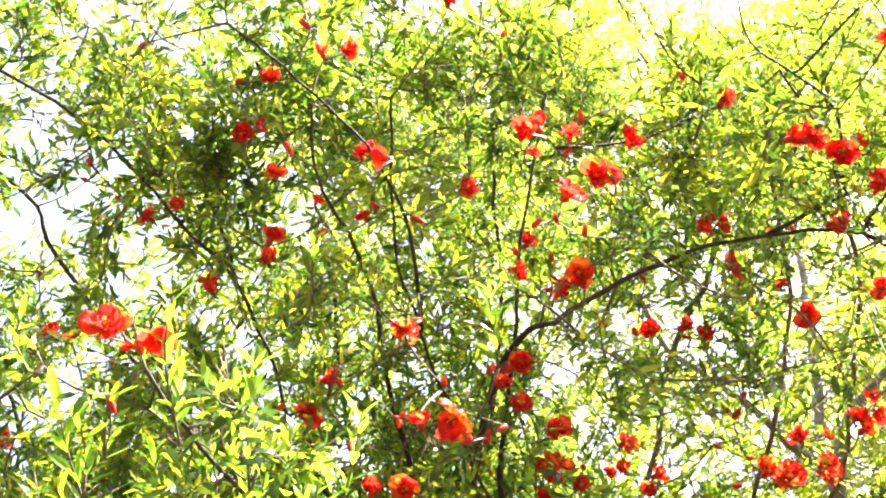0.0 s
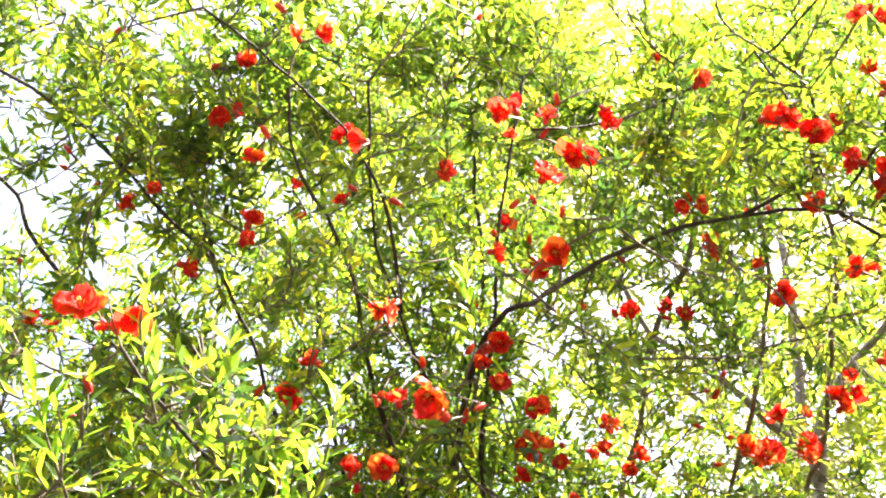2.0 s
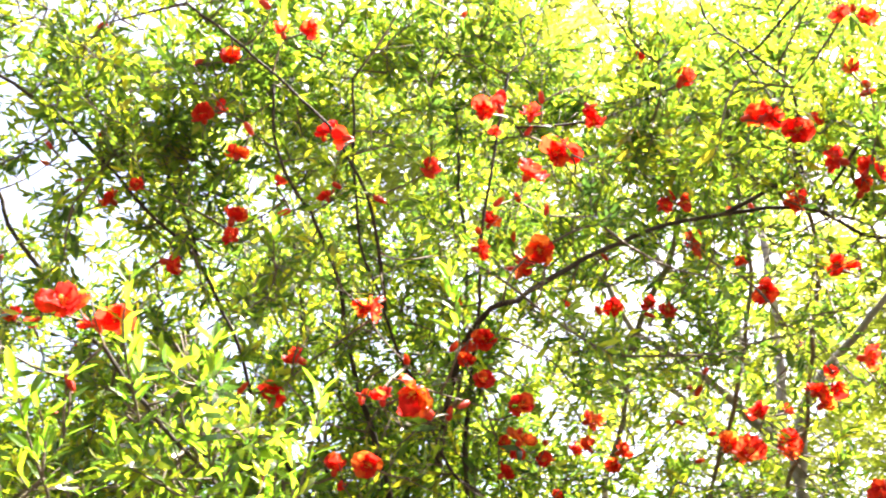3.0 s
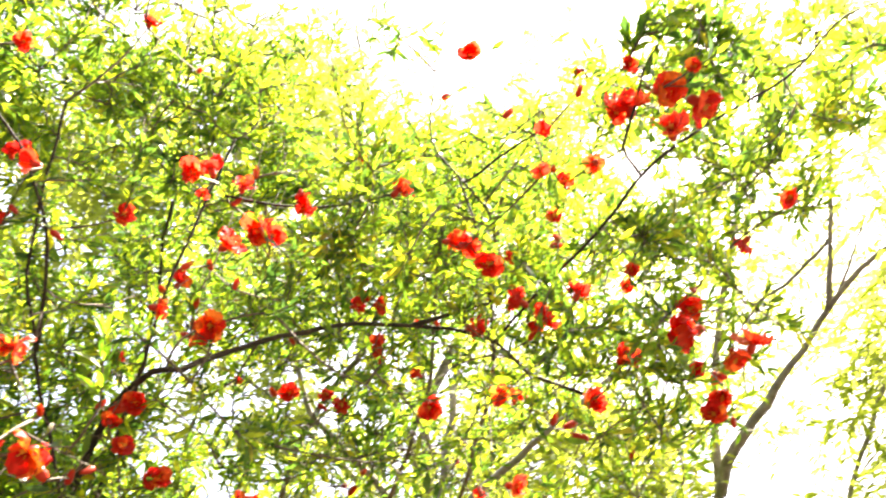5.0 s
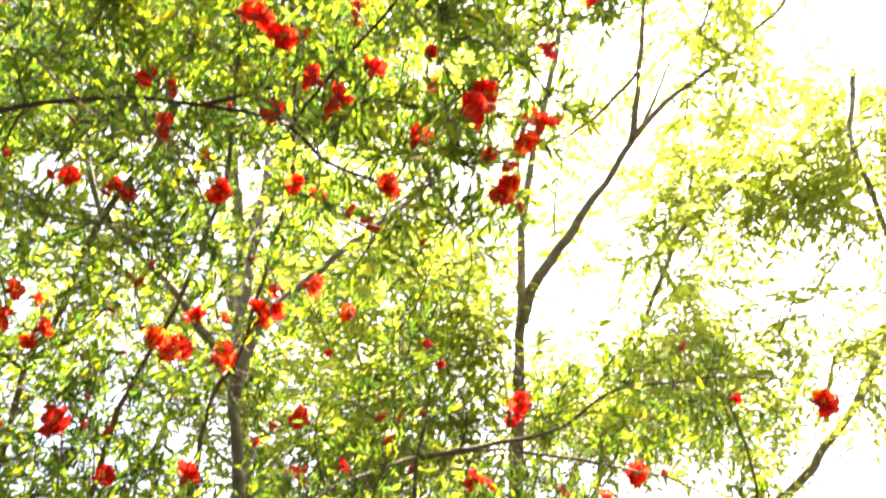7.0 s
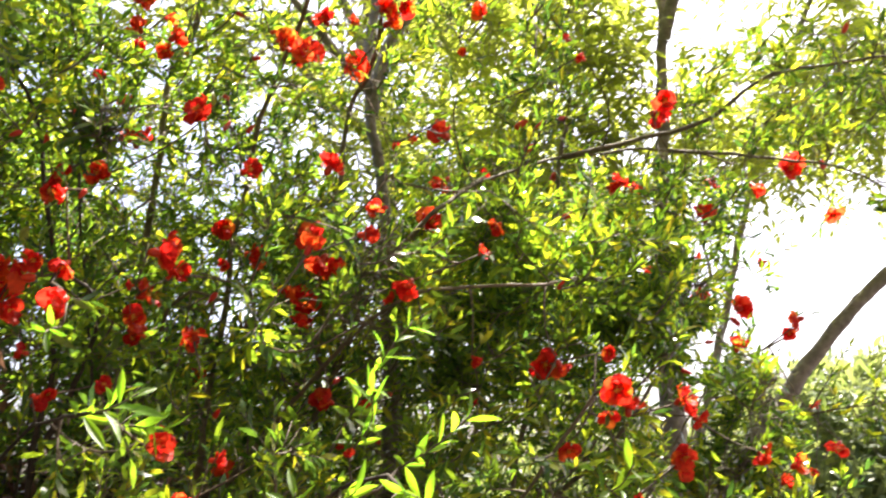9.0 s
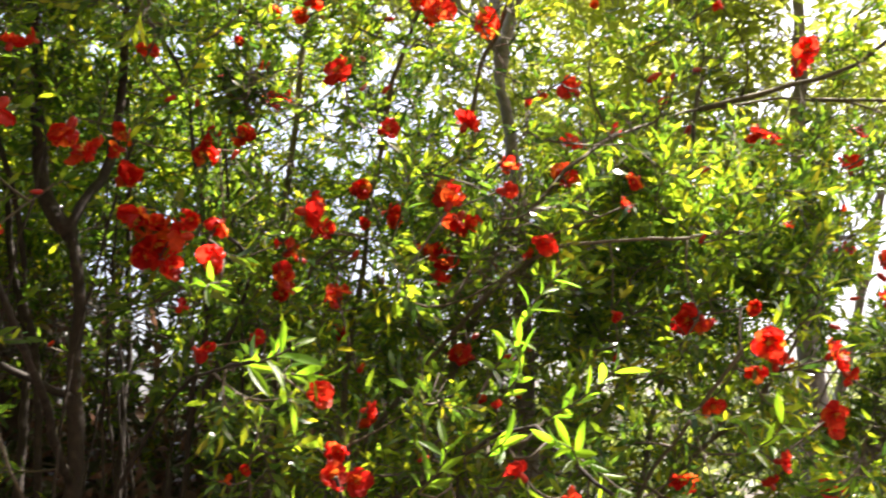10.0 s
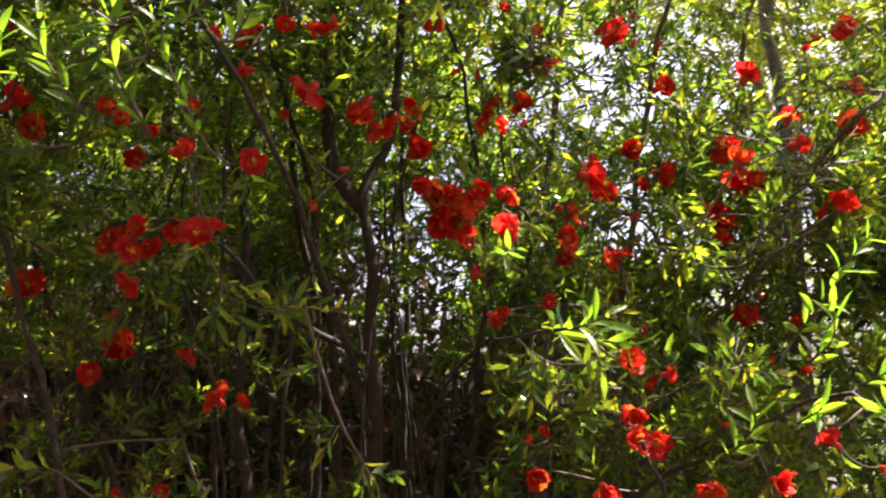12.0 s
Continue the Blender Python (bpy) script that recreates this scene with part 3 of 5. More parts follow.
# ---- flowers ----
def petal_mesh(seed):
    """A thin crumpled petal with a frilled rim."""
    v, f, n = [], [], 7
    for i in range(n):
        for j in range(n):
            a, b = i / (n - 1), 2 * j / (n - 1) - 1
            w = 0.28 + 0.82 * math.sin(math.pi * min(1, 0.10 + a * 0.72)) ** 0.8
            q = Vector((a * 2.1, b * 1.7, seed * 3.7))
            rim = a * (0.35 + 0.65 * abs(b))
            z = 0.009 * a * a + 0.0095 * noise.noise(q * 1.6) * a + 0.0050 * noise.noise(q * 4.3) * rim
            v.append((0.027 * a * (1 - 0.16 * b * b * a) + 0.0028 * noise.noise(q * 3.1) * a, 0.0145 * b * w, z))
    for i in range(n - 1):
        for j in range(n - 1):
            f.append((i * n + j, (i + 1) * n + j, (i + 1) * n + j + 1, i * n + j + 1))
    return mesh_from("petal", v, f, petal_mat)


def calyx_mesh(bud):
    """A waxy urn along +z with six pointed lobes."""
    prof = [(0.000, 0.0035), (0.004, 0.0065), (0.010, 0.0078), (0.016, 0.0068), (0.021, 0.0078 if not bud else 0.0072)]
    v, f, s = [], [], 12
    for z, r in prof:
        v += [(r * math.cos(2 * math.pi * j / s), r * math.sin(2 * math.pi * j / s), z) for j in range(s)]
    for i in range(len(prof) - 1):
        for j in range(s):
            q = (j + 1) % s
            f.append((i * s + j, i * s + q, (i + 1) * s + q, (i + 1) * s + j))
    f.append(tuple(reversed(range(s))))
    top = (len(prof) - 1) * s
    for j in range(0, s, 2):
        w = 2 * math.pi * (j + 0.5) / s + math.pi / s
        k = len(v)
        out = 0.003 if bud else 0.0155
        v += [(out * math.cos(w), out * math.sin(w), 0.036 if bud else 0.031)]
        f.append((top + j, top + (j + 1) % s, k))
        f.append((top + (j + 1) % s, top + (j + 2) % s, k))
    return mesh_from("flower", v, f, calyx_mat)


def stamen_mesh():
    v, f = [], []
    r = random.Random(4)
    for _ in range(16):
        w, q = r.uniform(0, 6.28), r.uniform(0.001, 0.007)
        a = np.array((q * math.cos(w), q * math.sin(w), 0.018))
        b = a + np.array((r.uniform(-.003, .003), r.uniform(-.003, .003), r.uniform(0.008, 0.014)))
        tube([a, (a + b) / 2, b], [0.0004, 0.0004, 0.0011], 4, v, f)
    return mesh_from("stamen_tuft", v, f, stamen_mat)


PETALS = [petal_mesh(s) for s in range(5)]
CALYX, BUD, STAMENS = calyx_mesh(False), calyx_mesh(True), stamen_mesh()
flower_rand = random.Random(21)


def bloom(x, y, z, size=1.0, kind="open"):
    """A flower 5 cm across at size 1: open, a star of calyx lobes, a bud, or a dim one, shrunk and left covered to pass
    for shaded.
    """
    FLOWERS.append((Vector((x, y, z)), size, kind))


def open_flower(plant, place, size, form):
    """A calyx with six crumpled petals, turned mostly to the camera's side and scaled by height to fit its view."""
    r = flower_rand
    kind = {"bud": 0.95, "star": 0.78}.get(form, 0.6 * r.random())
    if form == "bud":
        size *= 1.7
    way = Vector((r.gauss(0, 0.6), -0.55 + r.gauss(0, 0.55), r.gauss(0.05, 0.6))).normalized()
    m = Matrix.Translation(place) @ way.to_track_quat("Z", "Y").to_matrix().to_4x4() @ pose(0, 0, -0.018, 0, 0, r.uniform(0, 360)) @ Matrix.Scale(size * r.uniform(0.96, 1.10) * (1.14 if place.z > 2.0 else 1) * (0.78 if form == "deep" else 0.94 if place.z < 1.8 else 1), 4)
    head = part("flower", CALYX if kind < 0.85 else BUD, plant.ob, "scarlet flower" if kind < 0.85 else "closed red flower bud", at=m)
    WORLD_OF[head.name] = Matrix()
    if kind < 0.85:
        n = r.choice((5, 6, 6, 7)) if kind < 0.7 else 5
        lift = r.uniform(-5, 32) if kind < 0.7 else r.uniform(36, 58)
        for i in range(n):
            part("petal", PETALS[r.randrange(5)], head, at=pose(0, 0, 0.019, 0, 0, 360 * i / n + r.uniform(-20, 20)) @ pose(0.004, 0, 0, r.uniform(-25, 25), -lift + r.uniform(-24, 20), 0) @ Matrix.Scale(r.uniform(0.85, 1.2), 4))
        if kind < 0.7:
            for i in range(2):
                part("petal", PETALS[r.randrange(5)], head, at=pose(0, 0, 0.021, 0, 0, 180 * i + r.uniform(-25, 25)) @ pose(0.002, 0, 0, r.uniform(-30, 30), -lift - 26 + r.uniform(-12, 12), 0) @ Matrix.Scale(r.uniform(0.6, 0.85), 4))
            part("stamen_tuft", STAMENS, head, "orange-yellow stamens")
    return m.translation


bloom(-0.868, 1.885, 2.165, 0.56)
bloom(-0.780, 1.777, 2.348, 0.56)
bloom(-0.802, 1.721, 2.438, 0.35, "bud")
bloom(-0.804, 1.795, 2.729, 0.38, "bud")
bloom(-0.651, 2.069, 1.833, 1.26)
bloom(-0.704, 1.880, 2.181, 0.35, "bud")
bloom(-0.740, 1.787, 2.334, 0.56, "star")
bloom(-0.653, 1.656, 2.579, 0.39, "bud")
bloom(-0.698, 1.584, 2.620, 0.35, "bud")
bloom(-0.605, 2.126, 1.482, 1.22)
bloom(-0.610, 2.077, 1.785, 1.01)
bloom(-0.577, 1.920, 1.928, 0.59, "deep")
bloom(-0.645, 1.818, 2.288, 0.35, "bud")
bloom(-0.604, 1.706, 2.569, 0.66)
bloom(-0.561, 1.516, 2.589, 0.41, "bud")
bloom(-0.458, 2.270, 1.372, 1.48)
bloom(-0.536, 1.348, 2.692, 0.35, "bud")
bloom(-0.373, 1.969, 1.116, 0.48)
bloom(-0.410, 1.938, 1.316, 0.86, "deep")
bloom(-0.356, 1.862, 1.407, 0.39, "bud")
bloom(-0.352, 1.790, 1.509, 0.69, "deep")
bloom(-0.359, 1.948, 1.698, 0.74)
bloom(-0.375, 1.164, 1.932, 0.35, "bud")
bloom(-0.357, 1.108, 1.991, 0.44, "star")
bloom(-0.366, 1.068, 1.996, 0.77)
bloom(-0.426, 1.589, 2.353, 0.75)
bloom(-0.424, 1.356, 2.362, 0.45)
bloom(-0.360, 1.382, 2.642, 0.39, "bud")
bloom(-0.307, 2.041, 1.110, 0.50)
bloom(-0.265, 2.005, 1.349, 0.82, "deep")
bloom(-0.325, 1.855, 1.462, 0.97)
bloom(-0.301, 1.772, 1.502, 0.89)
bloom(-0.275, 1.790, 1.509, 0.69)
bloom(-0.262, 1.685, 1.527, 0.65)
bloom(-0.340, 1.805, 1.530, 0.88)
bloom(-0.266, 1.594, 1.669, 0.62, "deep")
bloom(-0.292, 1.607, 1.689, 0.69, "deep")
bloom(-0.343, 1.130, 1.991, 0.35, "bud")
bloom(-0.322, 1.121, 2.004, 0.63)
bloom(-0.277, 1.412, 2.298, 0.49)
bloom(-0.290, 1.469, 2.370, 0.70)
bloom(-0.278, 1.401, 2.457, 0.55)
bloom(-0.260, 1.395, 2.495, 0.37, "bud")
bloom(-0.335, 1.369, 2.508, 0.66)
bloom(-0.310, 1.371, 2.531, 0.48, "star")
bloom(-0.300, 1.357, 2.629, 0.57)
bloom(-0.163, 2.017, 1.269, 0.85, "deep")
bloom(-0.208, 2.017, 1.271, 1.13)
bloom(-0.230, 1.767, 1.534, 0.68)
bloom(-0.173, 1.585, 1.618, 0.61)
bloom(-0.222, 1.598, 1.646, 0.59, "deep")
bloom(-0.163, 1.582, 1.683, 0.58, "deep")
bloom(-0.150, 1.653, 1.816, 0.49, "deep")
bloom(-0.207, 1.564, 1.941, 0.35, "bud")
bloom(-0.208, 1.522, 2.073, 0.79, "deep")
bloom(-0.249, 1.515, 2.084, 0.35, "bud")
bloom(-0.173, 1.527, 2.135, 0.71, "star")
bloom(-0.211, 1.469, 2.376, 0.35, "bud")
bloom(-0.213, 1.458, 2.444, 0.49, "deep")
bloom(-0.150, 1.256, 2.594, 0.59, "deep")
bloom(-0.196, 1.259, 2.598, 0.50, "star")
bloom(-0.236, 1.272, 2.672, 0.44, "bud")
bloom(-0.136, 1.544, 1.491, 0.84)
bloom(-0.052, 2.573, 1.498, 0.43, "bud")
bloom(-0.148, 1.683, 1.532, 0.65)
bloom(-0.058, 1.510, 1.584, 0.60)
bloom(-0.111, 1.662, 1.758, 0.65, "deep")
bloom(-0.116, 1.653, 1.812, 0.65, "deep")
bloom(-0.130, 1.812, 1.894, 0.58)
bloom(-0.100, 1.550, 1.937, 0.35, "deep")
bloom(-0.051, 1.521, 1.955, 0.76)
bloom(-0.102, 1.535, 1.959, 0.64)
bloom(-0.137, 1.518, 2.020, 0.37, "bud")
bloom(-0.073, 1.498, 2.210, 0.50)
bloom(-0.112, 1.457, 2.422, 0.35, "bud")
bloom(-0.142, 1.496, 2.435, 0.50)
bloom(-0.097, 1.364, 2.456, 0.68, "star")
bloom(-0.141, 1.409, 2.502, 0.48, "star")
bloom(-0.128, 1.405, 2.509, 0.49, "star")
bloom(0.004, 1.678, 1.562, 0.39, "deep")
bloom(0.031, 1.709, 1.623, 0.35, "bud")
bloom(-0.040, 1.660, 1.694, 0.35, "deep")
bloom(-0.006, 1.634, 1.721, 0.97)
bloom(-0.045, 1.635, 1.822, 0.70, "deep")
bloom(-0.004, 1.669, 1.834, 0.69)
bloom(0.016, 1.667, 1.841, 0.63, "deep")
bloom(0.025, 1.325, 1.990, 0.91)
bloom(-0.022, 1.357, 2.002, 0.70, "deep")
bloom(0.035, 1.442, 2.011, 0.90)
bloom(-0.049, 1.429, 2.025, 0.48, "deep")
bloom(0.003, 1.531, 2.138, 0.35, "bud")
bloom(-0.048, 1.499, 2.210, 0.61)
bloom(-0.048, 1.558, 2.258, 0.35, "bud")
bloom(-0.037, 1.455, 2.392, 0.35, "bud")
bloom(0.042, 1.522, 2.509, 0.60)
bloom(0.010, 1.338, 2.796, 0.49)
bloom(0.141, 1.868, 1.695, 0.95)
bloom(0.096, 1.740, 1.696, 1.02)
bloom(0.129, 1.831, 1.731, 0.73, "deep")
bloom(0.139, 1.821, 1.755, 0.87, "deep")
bloom(0.061, 1.819, 1.759, 1.04)
bloom(0.074, 1.510, 2.038, 0.35, "bud")
bloom(0.091, 1.502, 2.041, 0.38, "bud")
bloom(0.132, 1.621, 2.137, 0.63)
bloom(0.103, 1.660, 2.196, 0.58, "deep")
bloom(0.086, 1.648, 2.215, 0.35, "bud")
bloom(0.136, 1.635, 2.217, 0.65)
bloom(0.114, 1.686, 2.225, 0.63, "deep")
bloom(0.094, 1.685, 2.325, 0.43, "deep")
bloom(0.134, 1.653, 2.414, 0.67)
bloom(0.130, 1.642, 2.450, 0.39, "bud")
bloom(0.136, 1.371, 2.516, 0.74)
bloom(0.108, 1.384, 2.756, 0.35, "bud")
bloom(0.240, 1.799, 1.479, 0.61, "deep")
bloom(0.220, 1.786, 1.538, 0.99)
bloom(0.190, 1.793, 1.556, 0.84)
bloom(0.201, 1.795, 1.575, 1.00)
bloom(0.242, 1.776, 1.582, 0.96)
bloom(0.205, 1.786, 1.601, 0.77)
bloom(0.173, 1.810, 1.619, 1.01)
bloom(0.203, 1.818, 1.815, 0.35, "bud")
bloom(0.161, 1.809, 1.896, 0.51, "star")
bloom(0.183, 1.805, 1.897, 0.46)
bloom(0.170, 1.723, 2.008, 0.79, "deep")
bloom(0.192, 1.708, 2.033, 0.56, "deep")
bloom(0.239, 1.732, 2.034, 0.65, "deep")
bloom(0.238, 1.698, 2.052, 0.35, "bud")
bloom(0.170, 1.695, 2.054, 0.52, "deep")
bloom(0.198, 1.687, 2.056, 0.67)
bloom(0.197, 1.675, 2.110, 0.72)
bloom(0.221, 1.423, 2.272, 0.75)
bloom(0.186, 1.674, 2.383, 0.35, "bud")
bloom(0.211, 1.686, 2.407, 1.02)
bloom(0.198, 1.645, 2.441, 0.35, "bud")
bloom(0.169, 1.538, 2.448, 0.39, "bud")
bloom(0.202, 1.590, 2.493, 0.35, "bud")
bloom(0.225, 1.558, 2.518, 0.94)
bloom(0.164, 1.757, 2.541, 0.63)
bloom(0.162, 1.508, 2.586, 0.40, "deep")
bloom(0.227, 1.509, 2.586, 0.35, "bud")
bloom(0.242, 1.440, 2.611, 0.35, "bud")
bloom(0.229, 1.500, 2.616, 0.66)
bloom(0.167, 1.486, 2.621, 0.75)
bloom(0.337, 1.768, 1.162, 0.72)
bloom(0.318, 1.756, 1.224, 0.44, "deep")
bloom(0.346, 1.762, 1.230, 0.40, "deep")
bloom(0.274, 1.816, 1.406, 0.65, "star")
bloom(0.288, 1.809, 1.416, 0.48)
bloom(0.294, 1.694, 1.534, 0.86)
bloom(0.293, 1.750, 1.594, 0.71)
bloom(0.251, 1.756, 1.604, 0.58)
bloom(0.309, 1.715, 1.693, 0.35, "bud")
bloom(0.278, 1.729, 1.700, 0.67, "deep")
bloom(0.261, 1.927, 1.761, 0.89, "deep")
bloom(0.272, 1.927, 1.788, 0.61, "deep")
bloom(0.281, 1.921, 1.802, 0.58, "deep")
bloom(0.333, 2.002, 1.827, 0.93, "deep")
bloom(0.250, 1.918, 1.856, 0.35, "bud")
bloom(0.295, 2.111, 1.970, 0.42, "deep")
bloom(0.323, 2.299, 2.140, 0.55, "deep")
bloom(0.319, 1.878, 2.419, 0.35, "star")
bloom(0.257, 1.590, 2.468, 0.35, "bud")
bloom(0.261, 1.458, 2.492, 0.87)
bloom(0.297, 1.538, 2.550, 0.68)
bloom(0.347, 1.509, 2.604, 0.56)
bloom(0.337, 1.497, 2.619, 0.60, "star")
bloom(0.298, 1.351, 3.009, 0.65)
bloom(0.434, 1.732, 1.145, 0.80)
bloom(0.418, 1.443, 1.326, 0.71)
bloom(0.366, 1.813, 1.434, 0.62, "deep")
bloom(0.406, 1.946, 1.525, 0.76, "deep")
bloom(0.412, 1.946, 1.546, 0.91, "deep")
bloom(0.404, 1.904, 1.549, 1.04, "deep")
bloom(0.426, 1.978, 1.606, 1.08, "deep")
bloom(0.387, 1.934, 1.610, 0.43, "deep")
bloom(0.437, 1.874, 1.656, 1.04)
bloom(0.405, 2.245, 1.981, 1.07)
bloom(0.373, 2.073, 1.996, 0.74, "deep")
bloom(0.395, 2.241, 2.234, 0.70)
bloom(0.398, 2.210, 2.284, 0.75)
bloom(0.405, 2.546, 2.335, 0.74)
bloom(0.411, 2.027, 2.477, 0.53, "bud")
bloom(0.422, 1.950, 2.573, 0.39, "bud")
bloom(0.430, 1.447, 2.705, 0.44, "star")
bloom(0.509, 1.720, 1.215, 0.79)
bloom(0.459, 1.592, 1.224, 0.70)
bloom(0.479, 1.701, 1.255, 0.54)
bloom(0.477, 1.764, 1.256, 0.70)
bloom(0.522, 1.664, 1.315, 0.57)
bloom(0.515, 2.116, 1.549, 0.82)
bloom(0.521, 2.028, 1.552, 0.70)
bloom(0.543, 2.033, 1.612, 0.47, "bud")
bloom(0.476, 1.905, 1.634, 0.65)
bloom(0.472, 1.969, 1.644, 0.63, "deep")
bloom(0.459, 2.039, 1.702, 1.13)
bloom(0.494, 1.894, 1.922, 0.88)
bloom(0.511, 2.147, 2.025, 0.47, "bud")
bloom(0.455, 2.267, 2.198, 0.64)
bloom(0.473, 2.242, 2.222, 0.74)
bloom(0.481, 2.562, 2.421, 0.65)
bloom(0.531, 2.027, 2.461, 0.39, "bud")
bloom(0.452, 2.050, 2.495, 0.65)
bloom(0.519, 1.752, 2.574, 0.58)
bloom(0.536, 1.738, 2.593, 0.44, "deep")
bloom(0.521, 1.508, 2.700, 0.70, "star")
bloom(0.570, 1.666, 1.154, 0.76)
bloom(0.581, 1.626, 1.244, 0.35, "bud")
bloom(0.595, 2.156, 1.311, 0.76)
bloom(0.566, 2.047, 1.411, 0.43, "bud")
bloom(0.571, 2.441, 1.521, 1.09, "deep")
bloom(0.560, 2.014, 1.674, 0.56, "deep")
bloom(0.595, 2.280, 1.819, 0.84)
bloom(0.606, 2.055, 1.877, 0.89)
bloom(0.620, 2.100, 1.983, 0.37, "bud")
bloom(0.570, 2.119, 1.985, 0.48, "bud")
bloom(0.563, 2.104, 2.043, 0.35, "bud")
bloom(0.648, 2.218, 2.190, 0.38, "bud")
bloom(0.606, 2.180, 2.263, 0.35, "bud")
bloom(0.616, 2.122, 2.327, 0.44, "bud")
bloom(0.642, 2.144, 2.329, 0.52, "bud")
bloom(0.569, 2.032, 2.476, 0.68)
bloom(0.582, 1.802, 2.499, 0.70)
bloom(0.579, 1.787, 2.518, 0.59)
bloom(0.554, 2.136, 2.549, 0.67)
bloom(0.646, 1.538, 2.632, 0.78)
bloom(0.617, 1.168, 2.652, 0.35, "bud")
bloom(0.595, 1.864, 2.657, 0.63)
bloom(0.571, 1.622, 2.798, 0.69, "star")
bloom(0.568, 1.369, 2.848, 0.47, "bud")
bloom(0.592, 1.316, 2.923, 0.68)
bloom(0.655, 1.613, 1.170, 0.77)
bloom(0.718, 1.601, 1.227, 0.97, "deep")
bloom(0.682, 1.572, 1.327, 0.35, "deep")
bloom(0.723, 2.072, 1.588, 0.83, "deep")
bloom(0.734, 2.122, 1.634, 1.02)
bloom(0.712, 2.173, 1.668, 0.68)
bloom(0.677, 1.815, 1.671, 0.94)
bloom(0.737, 2.076, 1.760, 1.07)
bloom(0.662, 2.319, 1.770, 1.25)
bloom(0.731, 2.223, 2.194, 0.59, "deep")
bloom(0.744, 2.196, 2.197, 1.12)
bloom(0.691, 2.156, 2.199, 0.86)
bloom(0.677, 2.190, 2.245, 0.35, "bud")
bloom(0.654, 2.101, 2.360, 0.44, "bud")
bloom(0.703, 1.785, 2.390, 0.74)
bloom(0.715, 0.799, 2.444, 0.45, "deep")
bloom(0.667, 1.793, 2.465, 0.45, "star")
bloom(0.722, 0.886, 2.481, 0.87)
bloom(0.733, 1.104, 2.524, 0.52)
bloom(0.687, 0.897, 2.533, 0.58, "deep")
bloom(0.716, 1.001, 2.537, 0.65, "deep")
bloom(0.734, 0.989, 2.544, 0.95)
bloom(0.705, 1.487, 2.559, 0.76)
bloom(0.660, 1.755, 2.572, 0.49, "deep")
bloom(0.680, 1.198, 2.572, 0.44)
bloom(0.694, 1.749, 2.573, 0.36, "bud")
bloom(0.651, 1.120, 2.579, 0.52, "star")
bloom(0.710, 1.204, 2.584, 0.35, "bud")
bloom(0.671, 1.522, 2.619, 0.92)
bloom(0.684, 1.047, 2.619, 0.35, "bud")
bloom(0.686, 1.066, 2.676, 0.39, "star")
bloom(0.802, 1.605, 1.187, 0.65)
bloom(0.789, 2.029, 1.352, 0.47, "deep")
bloom(0.830, 2.003, 1.430, 0.59, "deep")
bloom(0.759, 2.025, 1.435, 0.82, "deep")
bloom(0.772, 2.122, 1.444, 0.96, "deep")
bloom(0.789, 2.076, 1.473, 0.42, "bud")
bloom(0.831, 1.873, 1.601, 0.64, "deep")
bloom(0.841, 1.795, 1.608, 0.81)
bloom(0.790, 2.083, 1.700, 0.88, "deep")
bloom(0.780, 1.829, 1.704, 0.74)
bloom(0.763, 2.081, 1.710, 1.17)
bloom(0.760, 2.016, 1.884, 0.94)
bloom(0.784, 2.186, 2.289, 0.94, "deep")
bloom(0.800, 2.185, 2.311, 0.50, "deep")
bloom(0.835, 1.563, 2.481, 0.77, "star")
bloom(0.837, 1.526, 2.497, 0.88)
bloom(0.793, 0.903, 2.499, 0.87)
bloom(0.796, 1.540, 2.531, 0.84)
bloom(0.758, 1.695, 2.544, 0.88)
bloom(0.826, 1.022, 2.556, 0.85)
bloom(0.755, 1.249, 2.607, 0.53)
bloom(0.823, 1.429, 2.621, 0.46, "bud")
bloom(0.839, 1.454, 2.622, 0.46, "bud")
bloom(0.778, 1.540, 2.633, 0.59, "deep")
bloom(0.865, 2.028, 1.355, 0.35, "bud")
bloom(0.872, 1.998, 1.446, 0.37, "bud")
bloom(0.920, 1.631, 1.639, 0.49, "deep")
bloom(0.910, 2.211, 1.865, 0.91)
bloom(0.863, 2.239, 2.224, 0.69, "deep")
bloom(0.857, 2.186, 2.302, 0.57, "deep")
bloom(0.913, 2.419, 2.302, 1.04)
bloom(0.946, 2.212, 2.321, 0.78)
bloom(0.932, 2.182, 2.336, 0.80)
bloom(0.919, 2.183, 2.346, 0.65)
bloom(0.885, 2.115, 2.432, 0.41, "bud")
bloom(0.864, 1.799, 2.460, 0.66)
bloom(0.855, 1.413, 2.493, 0.76)
bloom(0.934, 1.658, 2.866, 0.58)
bloom(1.046, 1.467, 1.405, 0.82)
bloom(1.016, 1.947, 1.430, 0.36, "deep")
bloom(1.001, 1.869, 1.491, 0.49)
bloom(1.023, 2.172, 1.836, 1.19)
bloom(0.993, 2.297, 2.051, 0.48, "deep")
bloom(0.971, 2.179, 2.350, 0.74)
bloom(0.978, 1.600, 2.384, 0.77)
bloom(1.015, 1.292, 2.385, 1.05)
bloom(1.040, 1.776, 2.387, 0.60, "bud")
bloom(0.969, 2.175, 2.388, 0.56)
bloom(0.970, 1.457, 2.402, 0.85)
bloom(1.038, 2.144, 2.407, 0.97)
bloom(0.988, 1.791, 2.429, 0.51, "bud")
bloom(1.043, 1.828, 2.438, 0.62, "bud")
bloom(0.971, 1.410, 2.573, 0.58)
bloom(1.004, 2.042, 2.591, 0.85)
bloom(1.125, 1.894, 1.203, 1.01, "deep")
bloom(1.139, 1.812, 1.476, 0.81)
bloom(1.059, 1.904, 1.756, 0.63)
